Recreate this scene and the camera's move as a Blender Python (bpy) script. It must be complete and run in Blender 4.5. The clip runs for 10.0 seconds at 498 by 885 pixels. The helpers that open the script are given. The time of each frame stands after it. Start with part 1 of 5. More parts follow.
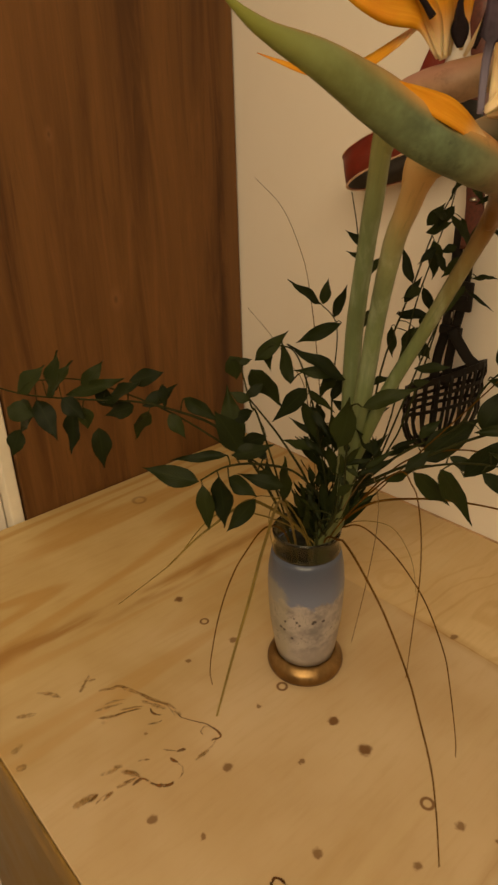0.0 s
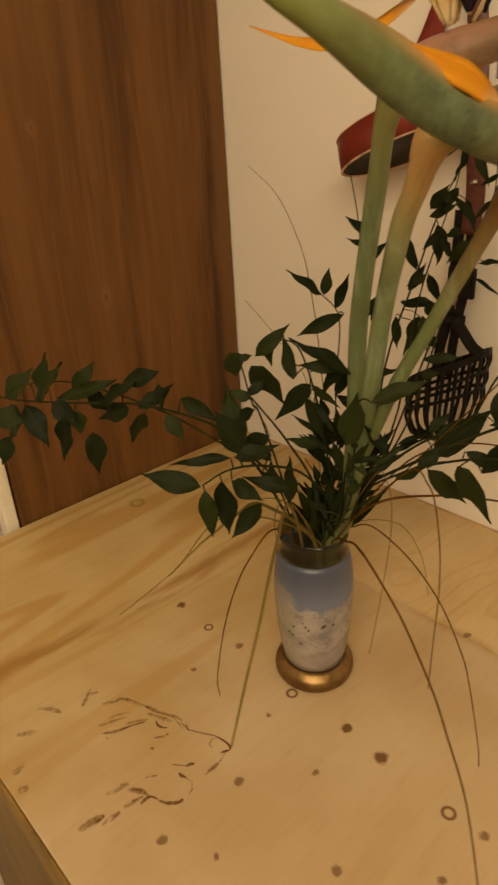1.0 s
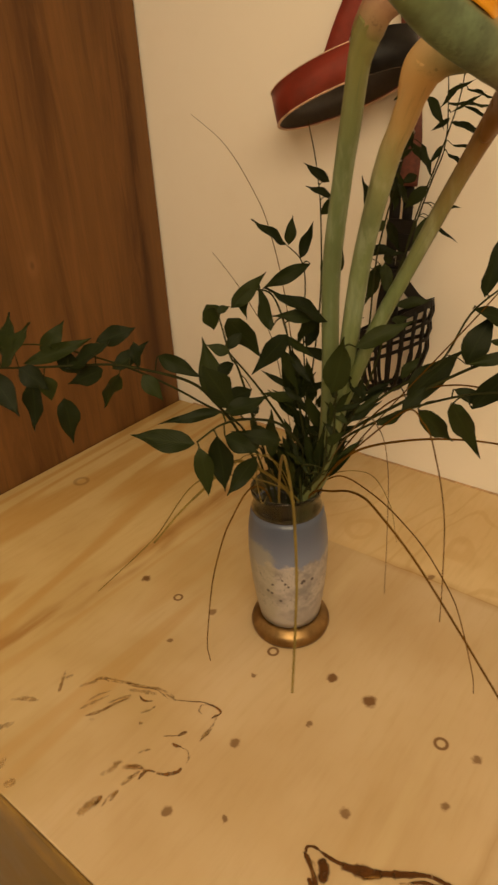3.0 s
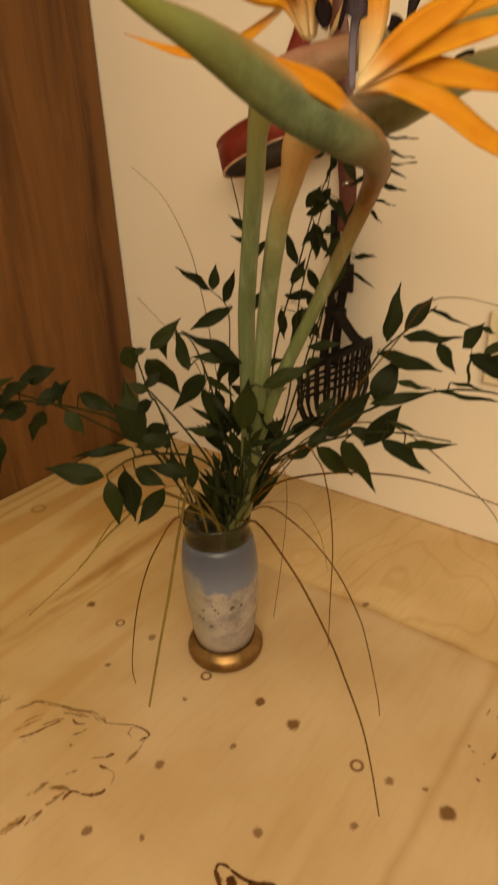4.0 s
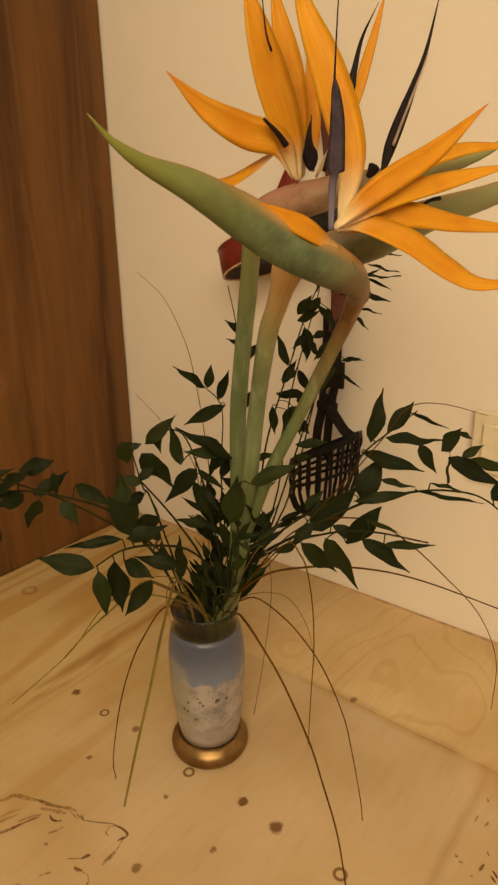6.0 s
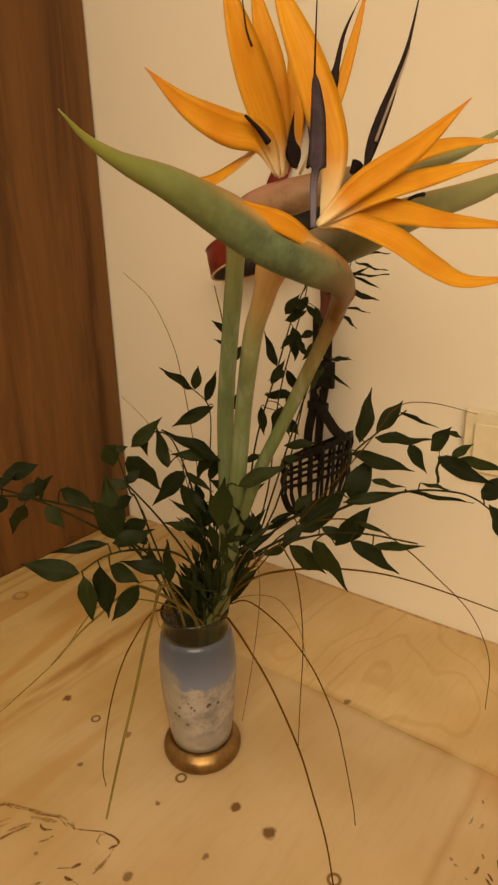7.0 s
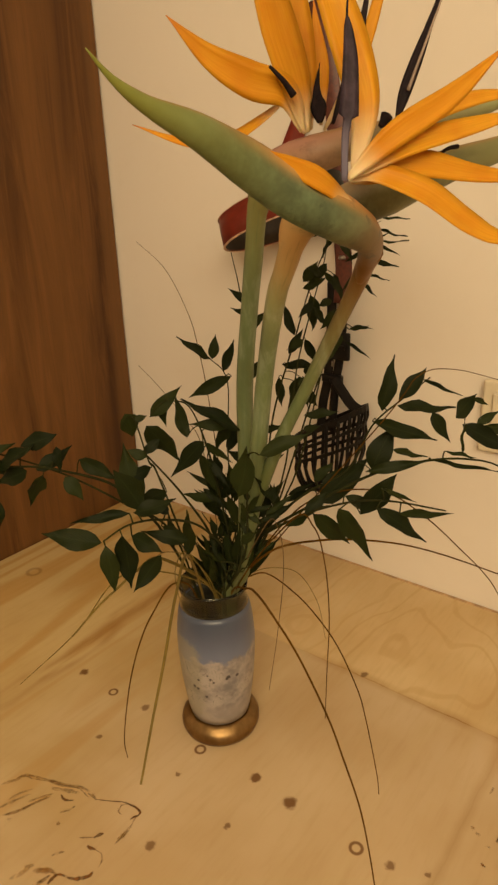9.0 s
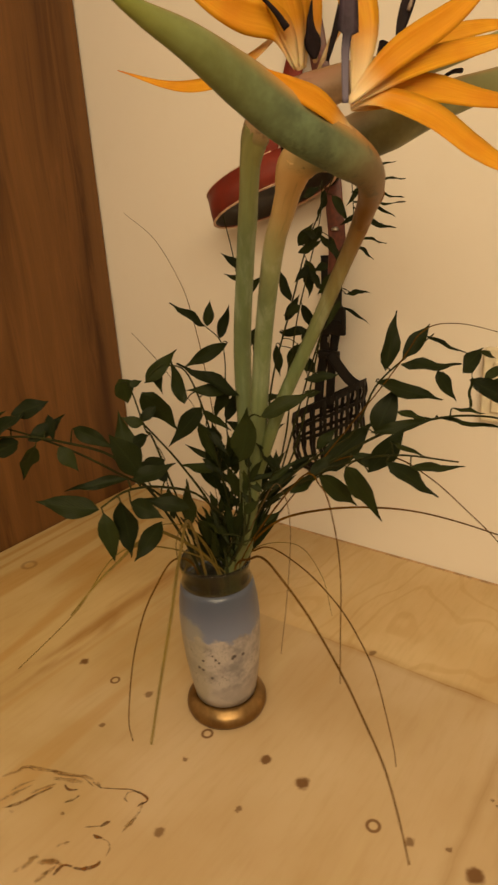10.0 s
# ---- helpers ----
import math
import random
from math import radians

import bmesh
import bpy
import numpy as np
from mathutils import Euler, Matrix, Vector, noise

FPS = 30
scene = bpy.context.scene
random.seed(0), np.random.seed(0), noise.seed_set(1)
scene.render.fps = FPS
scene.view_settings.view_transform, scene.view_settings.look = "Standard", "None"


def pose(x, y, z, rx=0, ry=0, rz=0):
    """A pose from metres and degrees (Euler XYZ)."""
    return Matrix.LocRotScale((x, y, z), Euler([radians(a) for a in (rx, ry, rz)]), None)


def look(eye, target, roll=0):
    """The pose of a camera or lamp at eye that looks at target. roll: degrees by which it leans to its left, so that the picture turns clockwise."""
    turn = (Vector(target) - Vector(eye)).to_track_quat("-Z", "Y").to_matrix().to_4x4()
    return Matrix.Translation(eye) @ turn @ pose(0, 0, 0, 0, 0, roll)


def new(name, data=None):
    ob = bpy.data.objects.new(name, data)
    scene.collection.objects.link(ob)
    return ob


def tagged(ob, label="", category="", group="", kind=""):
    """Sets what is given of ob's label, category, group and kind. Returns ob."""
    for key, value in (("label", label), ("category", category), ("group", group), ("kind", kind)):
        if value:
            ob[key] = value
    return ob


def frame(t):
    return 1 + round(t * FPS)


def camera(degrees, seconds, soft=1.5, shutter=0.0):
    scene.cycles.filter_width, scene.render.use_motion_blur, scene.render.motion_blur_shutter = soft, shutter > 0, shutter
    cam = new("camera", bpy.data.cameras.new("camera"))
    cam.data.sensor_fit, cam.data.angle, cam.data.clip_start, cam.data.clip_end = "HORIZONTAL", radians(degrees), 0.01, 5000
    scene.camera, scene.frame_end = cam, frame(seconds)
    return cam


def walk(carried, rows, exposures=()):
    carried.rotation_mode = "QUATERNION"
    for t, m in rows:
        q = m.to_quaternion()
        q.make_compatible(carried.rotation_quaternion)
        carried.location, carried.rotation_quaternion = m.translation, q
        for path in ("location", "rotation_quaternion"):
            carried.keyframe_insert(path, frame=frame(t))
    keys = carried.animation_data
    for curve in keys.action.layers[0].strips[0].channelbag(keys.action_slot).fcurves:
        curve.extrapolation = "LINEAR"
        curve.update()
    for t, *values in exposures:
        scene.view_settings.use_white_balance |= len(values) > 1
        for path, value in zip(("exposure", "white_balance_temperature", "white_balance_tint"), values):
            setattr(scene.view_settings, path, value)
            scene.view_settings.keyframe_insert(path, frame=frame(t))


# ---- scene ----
cam = camera(42.4, 10.0, 2.4, 0.5)
PATH = [
    (0, (0.794, -0.694, 1.234), (-0.56, 0.497, 0.368), -1.7),
    (0.5, (0.795, -0.677, 1.234), (-0.554, 0.516, 0.365), -2.2),
    (1, (0.773, -0.682, 1.227), (-0.566, 0.514, 0.347), -3.3),
    (1.5, (0.751, -0.702, 1.224), (-0.557, 0.519, 0.33), -3.7),
    (2, (0.734, -0.719, 1.213), (-0.448, 0.619, 0.311), -5.1),
    (2.2, (0.724, -0.723, 1.205), (-0.414, 0.643, 0.289), -4.6),
    (3.3, (0.747, -0.698, 1.213), (-0.362, 0.652, 0.238), -3.2),
    (3.5, (0.765, -0.688, 1.211), (-0.336, 0.663, 0.23), -3.0),
    (4, (0.791, -0.699, 1.227), (-0.323, 0.705, 0.34), -2.5),
    (4.5, (0.805, -0.707, 1.242), (-0.364, 0.748, 0.523), -2.0),
    (5, (0.808, -0.708, 1.244), (-0.368, 0.767, 0.579), -1.2),
    (6.5, (0.805, -0.701, 1.246), (-0.353, 0.79, 0.586), -1.0),
    (7, (0.807, -0.697, 1.244), (-0.347, 0.798, 0.585), -1.4),
    (7.5, (0.803, -0.697, 1.238), (-0.346, 0.792, 0.56), -1.6),
    (8, (0.802, -0.707, 1.241), (-0.347, 0.78, 0.557), -1.9),
    (8.5, (0.791, -0.698, 1.235), (-0.354, 0.78, 0.526), -1.9),
    (9, (0.794, -0.701, 1.233), (-0.358, 0.769, 0.52), -1.9),
    (9.5, (0.796, -0.686, 1.206), (-0.349, 0.792, 0.496), -1.9),
    (10, (0.784, -0.7, 1.201), (-0.351, 0.788, 0.495), -3.5),
]
walk(cam, [(t, look(eye, target, roll)) for t, eye, target, roll in PATH],
     [(0.0, -0.42), (0.5, -0.30), (1.0, -0.24), (2.0, -0.16), (3.5, -0.1), (4.5, -0.12), (10.0, -0.12)])

# ---- light ----
world = bpy.data.worlds.new("world")
world.use_nodes = True
scene.world = world
world.node_tree.nodes["Background"].inputs[0].default_value = (1.0, 0.72, 0.42, 1)
world.node_tree.nodes["Background"].inputs[1].default_value = 0.02


def lamp(name, where, target, size, watts, colour):
    data = bpy.data.lights.new(name, "AREA")
    data.shape, data.size, data.energy, data.color = "DISK", size, watts, colour
    ob = new(name, data)
    ob.matrix_basis = look(where, target)
    return ob


WARM = (1.0, 0.785, 0.485)
lamp("room_lamp", (1.66, -1.78, 2.44), (0.7, -0.3, 0.9), 1.9, 91, WARM)


# ---- materials ----
class Nodes:
    """A node material with a few short ways to add nodes."""

    def __init__(self, name, rough=0.5, metal=0.0, spec=0.5):
        self.mat = bpy.data.materials.new(name)
        self.mat.use_nodes = True
        self.nt = self.mat.node_tree
        self.bsdf = self.nt.nodes["Principled BSDF"]
        self.bsdf.inputs["Roughness"].default_value = rough
        self.bsdf.inputs["Metallic"].default_value = metal
        self.bsdf.inputs["Specular IOR Level"].default_value = spec

    def put(self, socket, value):
        if isinstance(value, bpy.types.NodeSocket):
            self.nt.links.new(value, socket)
        elif value is not None:
            socket.default_value = value

    def node(self, kind, *values, **props):
        n = self.nt.nodes.new(kind)
        for k, v in props.items():
            if k == "operation":
                n.operation = v
            elif k == "data_type":
                n.data_type = v
            elif k == "blend_type":
                n.blend_type = v
        for s, v in zip(n.inputs, values):
            self.put(s, v)
        return n

    def math(self, op, a, b=None, c=None):
        return self.node("ShaderNodeMath", a, b, c, operation=op).outputs[0]

    def vec(self, op, a, b=None):
        n = self.node("ShaderNodeVectorMath", a, b, operation=op)
        return n.outputs["Value"] if op in ("DISTANCE", "LENGTH") else n.outputs[0]

    def place(self):
        return self.nt.nodes.new("ShaderNodeNewGeometry").outputs["Position"]

    def local(self):
        return self.nt.nodes.new("ShaderNodeTexCoord").outputs["Object"]

    def uv(self):
        out = self.nt.nodes.new("ShaderNodeSeparateXYZ")
        self.nt.links.new(self.nt.nodes.new("ShaderNodeTexCoord").outputs["UV"], out.inputs[0])
        return out.outputs[0], out.outputs[1]

    def split(self, v):
        return self.node("ShaderNodeSeparateXYZ", v).outputs

    def noise(self, v, scale=1.0, detail=3.0, rough=0.5, warp=0.0):
        n = self.nt.nodes.new("ShaderNodeTexNoise")
        for key, val in (("Vector", v), ("Scale", scale), ("Detail", detail), ("Roughness", rough), ("Distortion", warp)):
            self.put(n.inputs[key], val)
        return n.outputs["Fac"]

    def span(self, v, a, b, c=0.0, d=1.0):
        n = self.nt.nodes.new("ShaderNodeMapRange")
        n.interpolation_type = "SMOOTHSTEP"
        for s, val in zip(n.inputs, (v, a, b, c, d)):
            self.put(s, val)
        return n.outputs[0]

    def mix(self, f, a, b, how="MIX"):
        n = self.nt.nodes.new("ShaderNodeMix")
        n.data_type, n.blend_type = "RGBA", how
        self.put(n.inputs[0], f)
        for s, val in ((n.inputs[6], a), (n.inputs[7], b)):
            self.put(s, (*val, 1.0) if isinstance(val, tuple) else val)
        return n.outputs[2]

    def colour(self, c):
        self.put(self.bsdf.inputs["Base Color"], (*c, 1.0) if isinstance(c, tuple) else c)
        return self

    def bump(self, height, strength=0.2, distance=0.001):
        b = self.nt.nodes.new("ShaderNodeBump")
        for key, val in (("Strength", strength), ("Distance", distance), ("Height", height)):
            self.put(b.inputs[key], val)
        self.nt.links.new(b.outputs[0], self.bsdf.inputs["Normal"])
        return self

    def rough(self, v):
        self.put(self.bsdf.inputs["Roughness"], v)
        return self


TOP = 0.75  # height of the plywood top
RIGHT, NEAR = Vector((0.727, 0.687, 0)), Vector((0.687, -0.727, 0))  # across the bouquet, and towards the room


def plywood():
    m = Nodes("plywood", 0.5, 0, 0.2)
    p = m.place()
    long = m.vec("MULTIPLY", p, (1.0, 0.13, 1.0))
    swirl = m.noise(m.vec("MULTIPLY", p, (5.0, 0.42, 1.0)), 1.0, 2.0, 0.5, 0.25)
    rings = m.math("SINE", m.math("MULTIPLY", swirl, 95.0))
    rings = m.span(rings, 0.1, 1.0)
    where = m.span(m.noise(m.vec("MULTIPLY", p, (3.0, 1.2, 1.0)), 1.6, 1.0), 0.42, 0.66)
    x, y, z = m.split(p)
    left = m.span(x, 0.38, 0.16)
    rings = m.math("MULTIPLY", rings, m.math("MAXIMUM", m.math("MULTIPLY", where, 0.55), left))
    fine = m.noise(long, 160.0, 4.0, 0.6)
    blotch = m.noise(p, 9.0, 3.0, 0.5)
    c = m.mix(m.span(blotch, 0.3, 0.7), (0.45, 0.322, 0.151), (0.52, 0.39, 0.207))
    c = m.mix(m.span(m.math("ADD", x, m.math("MULTIPLY", m.math("SUBTRACT", blotch, 0.5), 0.2)), 0.30, 0.48), c, m.mix(m.span(blotch, 0.3, 0.7), (0.495, 0.36, 0.205), (0.555, 0.425, 0.268)))
    # back strip: yellower wood, its colour also lightened to offset dim light there
    back = m.math("MULTIPLY", m.span(y, -0.2, -0.197), m.span(x, 0.30, 0.46))
    c = m.mix(back, c, m.mix(m.span(blotch, 0.3, 0.7), (0.585, 0.42, 0.212), (0.65, 0.495, 0.275)))
    c = m.mix(m.span(m.noise(m.vec("MULTIPLY", p, (1.0, 0.5, 1.0)), 7.0, 2.0, 0.5, 0.4), 0.5, 0.68, 0.0, 0.30), c, (0.43, 0.295, 0.135))
    swirl2 = m.noise(m.vec("MULTIPLY", p, (7.0, 3.2, 1.0)), 1.0, 1.5, 0.45, 0.3)
    rings2 = m.span(m.math("SINE", m.math("MULTIPLY", swirl2, 78.0)), 0.75, 1.0)
    c = m.mix(m.math("MULTIPLY", m.math("MULTIPLY", rings2, back), 0.22), c, (0.41, 0.23, 0.068))
    # left end: yellower wood, brightened in colour to make up for missing light
    c = m.mix(m.math("MULTIPLY", m.span(x, 0.34, 0.2), 0.7), c, m.mix(m.span(blotch, 0.3, 0.7), (0.51, 0.365, 0.158), (0.58, 0.435, 0.207)))
    c = m.mix(m.math("MULTIPLY", rings, 0.6), c, (0.42, 0.228, 0.050))
    drift = m.math("MULTIPLY", m.math("SUBTRACT", m.noise(m.vec("MULTIPLY", p, (2.0, 5.0, 1.0)), 1.0, 3.0), 0.5), 0.10)
    band = m.math("ABSOLUTE", m.math("ADD", m.math("SUBTRACT", x, 0.262), drift))
    band = m.math("MULTIPLY", m.span(band, 0.020, 0.002), m.span(m.noise(long, 60.0, 3.0), 0.35, 0.6))
    c = m.mix(m.math("MULTIPLY", band, 0.8), c, (0.31, 0.155, 0.038))
    c = m.mix(m.math("MULTIPLY", m.span(fine, 0.45, 0.75), 0.13), c, (0.34, 0.215, 0.086))
    # a brown stain that runs along the wall, and a resin streak across it
    wob = m.math("MULTIPLY", m.math("SUBTRACT", m.noise(p, 30.0, 3.0), 0.5), 0.006)
    line = m.math("ABSOLUTE", m.math("ADD", m.math("ADD", y, 0.198), wob))
    line = m.math("MAXIMUM", m.span(line, 0.0024, 0.0, 0.0, 0.95), m.span(line, 0.011, 0.0, 0.0, 0.45))
    line = m.math("MULTIPLY", line, m.math("MULTIPLY", m.span(x, 0.40, 0.56, 0.0, 1.0), m.span(m.noise(p, 25.0, 2.0), 0.3, 0.6, 0.35, 1.0)))
    c = m.mix(line, c, (0.30, 0.165, 0.050))
    streak = m.math("ABSOLUTE", m.math("ADD", m.math("SUBTRACT", x, 0.691), wob))
    streak = m.math("MULTIPLY", m.math("MAXIMUM", m.span(streak, 0.0025, 0.0, 0, 0.4), m.span(streak, 0.008, 0.0, 0, 0.3)), m.span(y, -0.15, -0.24))
    c = m.mix(streak, c, (0.32, 0.19, 0.068))
    warm = m.math("MULTIPLY", m.span(m.vec("DISTANCE", p, (0.715, -0.205, TOP)), 0.05, 0.0), 0.6)
    c = m.mix(warm, c, (0.44, 0.23, 0.063))
    # long pale and tan drifts along the grain
    drift2 = m.noise(m.vec("MULTIPLY", p, (16.0, 2.2, 1.0)), 1.0, 4.0, 0.6, 0.6)
    c = m.mix(m.math("MULTIPLY", m.span(drift2, 0.55, 0.72), 0.2), c, (0.41, 0.26, 0.095))
    c = m.mix(m.math("MULTIPLY", m.span(drift2, 0.45, 0.30), 0.30), c, (0.58, 0.46, 0.270))
    # knots: (x, y, radius) solid ones, then open rings
    warp = m.vec("ADD", p, m.vec("MULTIPLY", m.node("ShaderNodeTexNoise", p, None, 190.0).outputs["Color"], (0.004, 0.007, 0.0)))
    warp = m.vec("SUBTRACT", warp, (0.002, 0.0035, 0.0))
    solid = [(0.291, -0.367, 0.007), (0.566, -0.370, 0.0085), (0.497, -0.468, 0.006), (0.527, -0.367, 0.007), (0.536, -0.418, 0.0042),
             (0.376, -0.418, 0.004), (0.707, -0.369, 0.0095), (0.492, -0.541, 0.006), (0.598, -0.466, 0.006), (0.654, -0.419, 0.005),
             (0.530, -0.520, 0.004), (0.659, -0.370, 0.0055), (0.685, -0.360, 0.004), (0.385, -0.365, 0.006), (0.543, -0.193, 0.006), (0.468, -0.405, 0.004)]
    open_ = [(0.631, -0.373, 0.0068), (0.466, -0.372, 0.0065), (0.341, -0.369, 0.006), (0.068, -0.275, 0.011)]
    dark = None
    for kx, ky, r in solid:
        r *= 0.82
        d = m.vec("DISTANCE", warp, (kx, ky, TOP))
        f = m.span(d, r * 1.08, r * 0.5, 0.0, 0.88 if r > 0.0055 else 0.72)
        dark = f if dark is None else m.math("MAXIMUM", dark, f)
    for kx, ky, r in open_:
        r *= 0.86 if r < 0.01 else 1.0
        d = m.math("ABSOLUTE", m.math("SUBTRACT", m.vec("DISTANCE", p, (kx, ky, TOP)), r * 0.8))
        dark = m.math("MAXIMUM", dark, m.span(d, r * 0.36, r * 0.08, 0.0, 0.85 if r < 0.01 else 0.4))
    c = m.mix(dark, c, (0.115, 0.043, 0.006))
    m.colour(c).rough(m.span(fine, 0.3, 0.7, 0.42, 0.6))
    return m.bump(fine, 0.25, 0.0006).mat


def panel_wood():
    m = Nodes("stained_wood", 0.5, 0, 0.22)
    p = m.place()
    band = m.noise(m.vec("MULTIPLY", p, (1, 11.0, 0.5)), 1.0, 3.0, 0.55, 0.8)
    grain = m.noise(m.vec("MULTIPLY", p, (1, 42.0, 3.4)), 1.0, 5.0, 0.66, 1.0)
    pore = m.noise(m.vec("MULTIPLY", p, (1, 520.0, 12.0)), 1.0, 2.0, 0.5)
    c = m.mix(m.span(band, 0.32, 0.68), (0.058, 0.0235, 0.0072), (0.150, 0.067, 0.0195))
    c = m.mix(m.math("MULTIPLY", m.span(grain, 0.42, 0.72), 0.55), c, (0.20, 0.088, 0.027))
    c = m.mix(m.math("MULTIPLY", m.span(grain, 0.46, 0.26), 0.6), c, (0.05, 0.019, 0.008))
    c = m.mix(m.math("MULTIPLY", m.span(pore, 0.55, 0.72), 0.15), c, (0.05, 0.022, 0.01))
    px_, py_, pz_ = m.split(p)
    c = m.mix(m.span(m.math("ADD", py_, m.math("MULTIPLY", m.math("SUBTRACT", band, 0.5), 0.03)), -0.045, -0.02, 0.0, 0.6), c, (0.165, 0.078, 0.026))
    for ky, kz, r in ((-0.30, 1.24, 0.005), (-0.235, 1.03, 0.008)):
        d = m.vec("DISTANCE", m.vec("MULTIPLY", p, (0, 1, 0.6)), (0, ky, kz * 0.6))
        c = m.mix(m.span(d, r * 1.8, r * 0.1, 0, 0.45), c, (0.23, 0.11, 0.042))
        c = m.mix(m.span(d, r * 0.6, r * 0.1, 0, 0.45), c, (0.04, 0.016, 0.008))
    m.colour(c).rough(m.span(grain, 0.2, 0.8, 0.42, 0.6))
    return m.bump(grain, 0.35, 0.0012).mat


def wall_paint():
    m = Nodes("cream_wall", 0.75, 0, 0.25)
    p = m.place()
    c = m.mix(m.noise(p, 2.2, 3.0), (0.74, 0.665, 0.58), (0.79, 0.73, 0.65))
    c = m.mix(m.math("MULTIPLY", m.span(m.noise(p, 26.0, 4.0), 0.5, 0.8), 0.12), c, (0.66, 0.56, 0.44))
    m.colour(c)
    return m.bump(m.noise(p, 420.0, 3.0, 0.6), 0.28, 0.0007).mat


def simple(name, colour, rough=0.5, metal=0.0, vary=0.25, scale=60.0, bump=0.15, spec=0.5):
    m = Nodes(name, rough, metal, spec)
    p = m.local()
    n = m.noise(p, scale, 4.0, 0.6)
    dark = tuple(v * (1 - vary) for v in colour)
    lite = tuple(min(1.0, v * (1 + vary)) for v in colour)
    m.colour(m.mix(m.span(n, 0.3, 0.7), dark, lite))
    m.rough(m.span(n, 0.2, 0.8, max(0.05, rough - 0.08), rough + 0.08))
    return m.bump(n, bump, 0.0006).mat


def scorch(name, colour, strength, patchy):
    """A burnt mark that fades out at its edges and breaks up along the grain."""
    m = Nodes(name, 0.7, 0, 0.2)
    u, v = m.uv()
    p = m.place()
    n = m.noise(m.vec("MULTIPLY", p, (1.0, 0.6, 1.0)), 230.0, 3.0, 0.6)
    fade = m.math("MULTIPLY", m.span(m.math("ABSOLUTE", m.math("SUBTRACT", v, 0.375)), 0.37, 0.10), m.math("MULTIPLY", m.span(u, 0.0, 0.14), m.span(u, 1.0, 0.86)))
    m.colour(m.mix(m.span(n, 0.3, 0.7), tuple(k * 0.8 for k in colour), tuple(k * 1.2 for k in colour)))
    m.put(m.bsdf.inputs["Alpha"], m.math("MULTIPLY", m.math("MULTIPLY", fade, strength), m.span(n, patchy - 0.22, patchy + 0.2)))
    return m.mat


def leaf_green():
    m = Nodes("leaf_green", 0.52, 0, 0.10)
    u, v = m.uv()
    rnd = m.nt.nodes.new("ShaderNodeObjectInfo").outputs["Random"]
    c = m.mix(rnd, (0.0070, 0.0100, 0.0024), (0.0195, 0.0255, 0.005))
    rib = m.span(m.math("ABSOLUTE", m.math("SUBTRACT", v, 0.5)), 0.05, 0.0)
    c = m.mix(m.math("MULTIPLY", rib, 0.22), c, (0.034, 0.05, 0.014))
    vein = m.math("SINE", m.math("ADD", m.math("MULTIPLY", u, 70.0), m.math("MULTIPLY", m.math("ABSOLUTE", m.math("SUBTRACT", v, 0.5)), -60.0)))
    c = m.mix(m.math("MULTIPLY", m.span(vein, 0.5, 1.0), 0.10), c, (0.024, 0.042, 0.015))
    m.colour(c)
    m.bsdf.inputs["Transmission Weight"].default_value = 0.0
    return m.bump(vein, 0.15, 0.0004).mat


def sepal_orange():
    m = Nodes("sepal_orange", 0.55, 0, 0.2)
    u, v = m.uv()
    comb = m.node("ShaderNodeCombineXYZ", m.math("MULTIPLY", u, 3.0), m.math("MULTIPLY", v, 20.0), 0.0).outputs[0]
    streak = m.noise(comb, 1.0, 3.0, 0.6)
    soft = m.noise(m.local(), 45.0, 2.0)
    c = m.mix(m.span(streak, 0.3, 0.7), (0.56, 0.240, 0.008), (0.665, 0.325, 0.016))
    rnd = m.nt.nodes.new("ShaderNodeObjectInfo").outputs["Random"]
    c = m.mix(m.math("MULTIPLY", rnd, 0.45), c, (0.53, 0.190, 0.005))
    c = m.mix(m.math("MULTIPLY", m.span(soft, 0.42, 0.72), 0.55), c, (0.51, 0.180, 0.005))
    c = m.mix(m.span(u, 0.27, 0.03, 0, 0.92), c, (0.74, 0.60, 0.36))
    c = m.mix(m.span(u, 0.86, 1.0, 0, 0.75), c, (0.46, 0.15, 0.02))
    m.colour(c)
    m.bsdf.inputs["Subsurface Weight"].default_value = 0.15
    m.bsdf.inputs["Subsurface Radius"].default_value = (0.004, 0.002, 0.0005)
    m.bsdf.inputs["Subsurface Scale"].default_value = 0.5
    return m.bump(streak, 0.12, 0.0004).mat


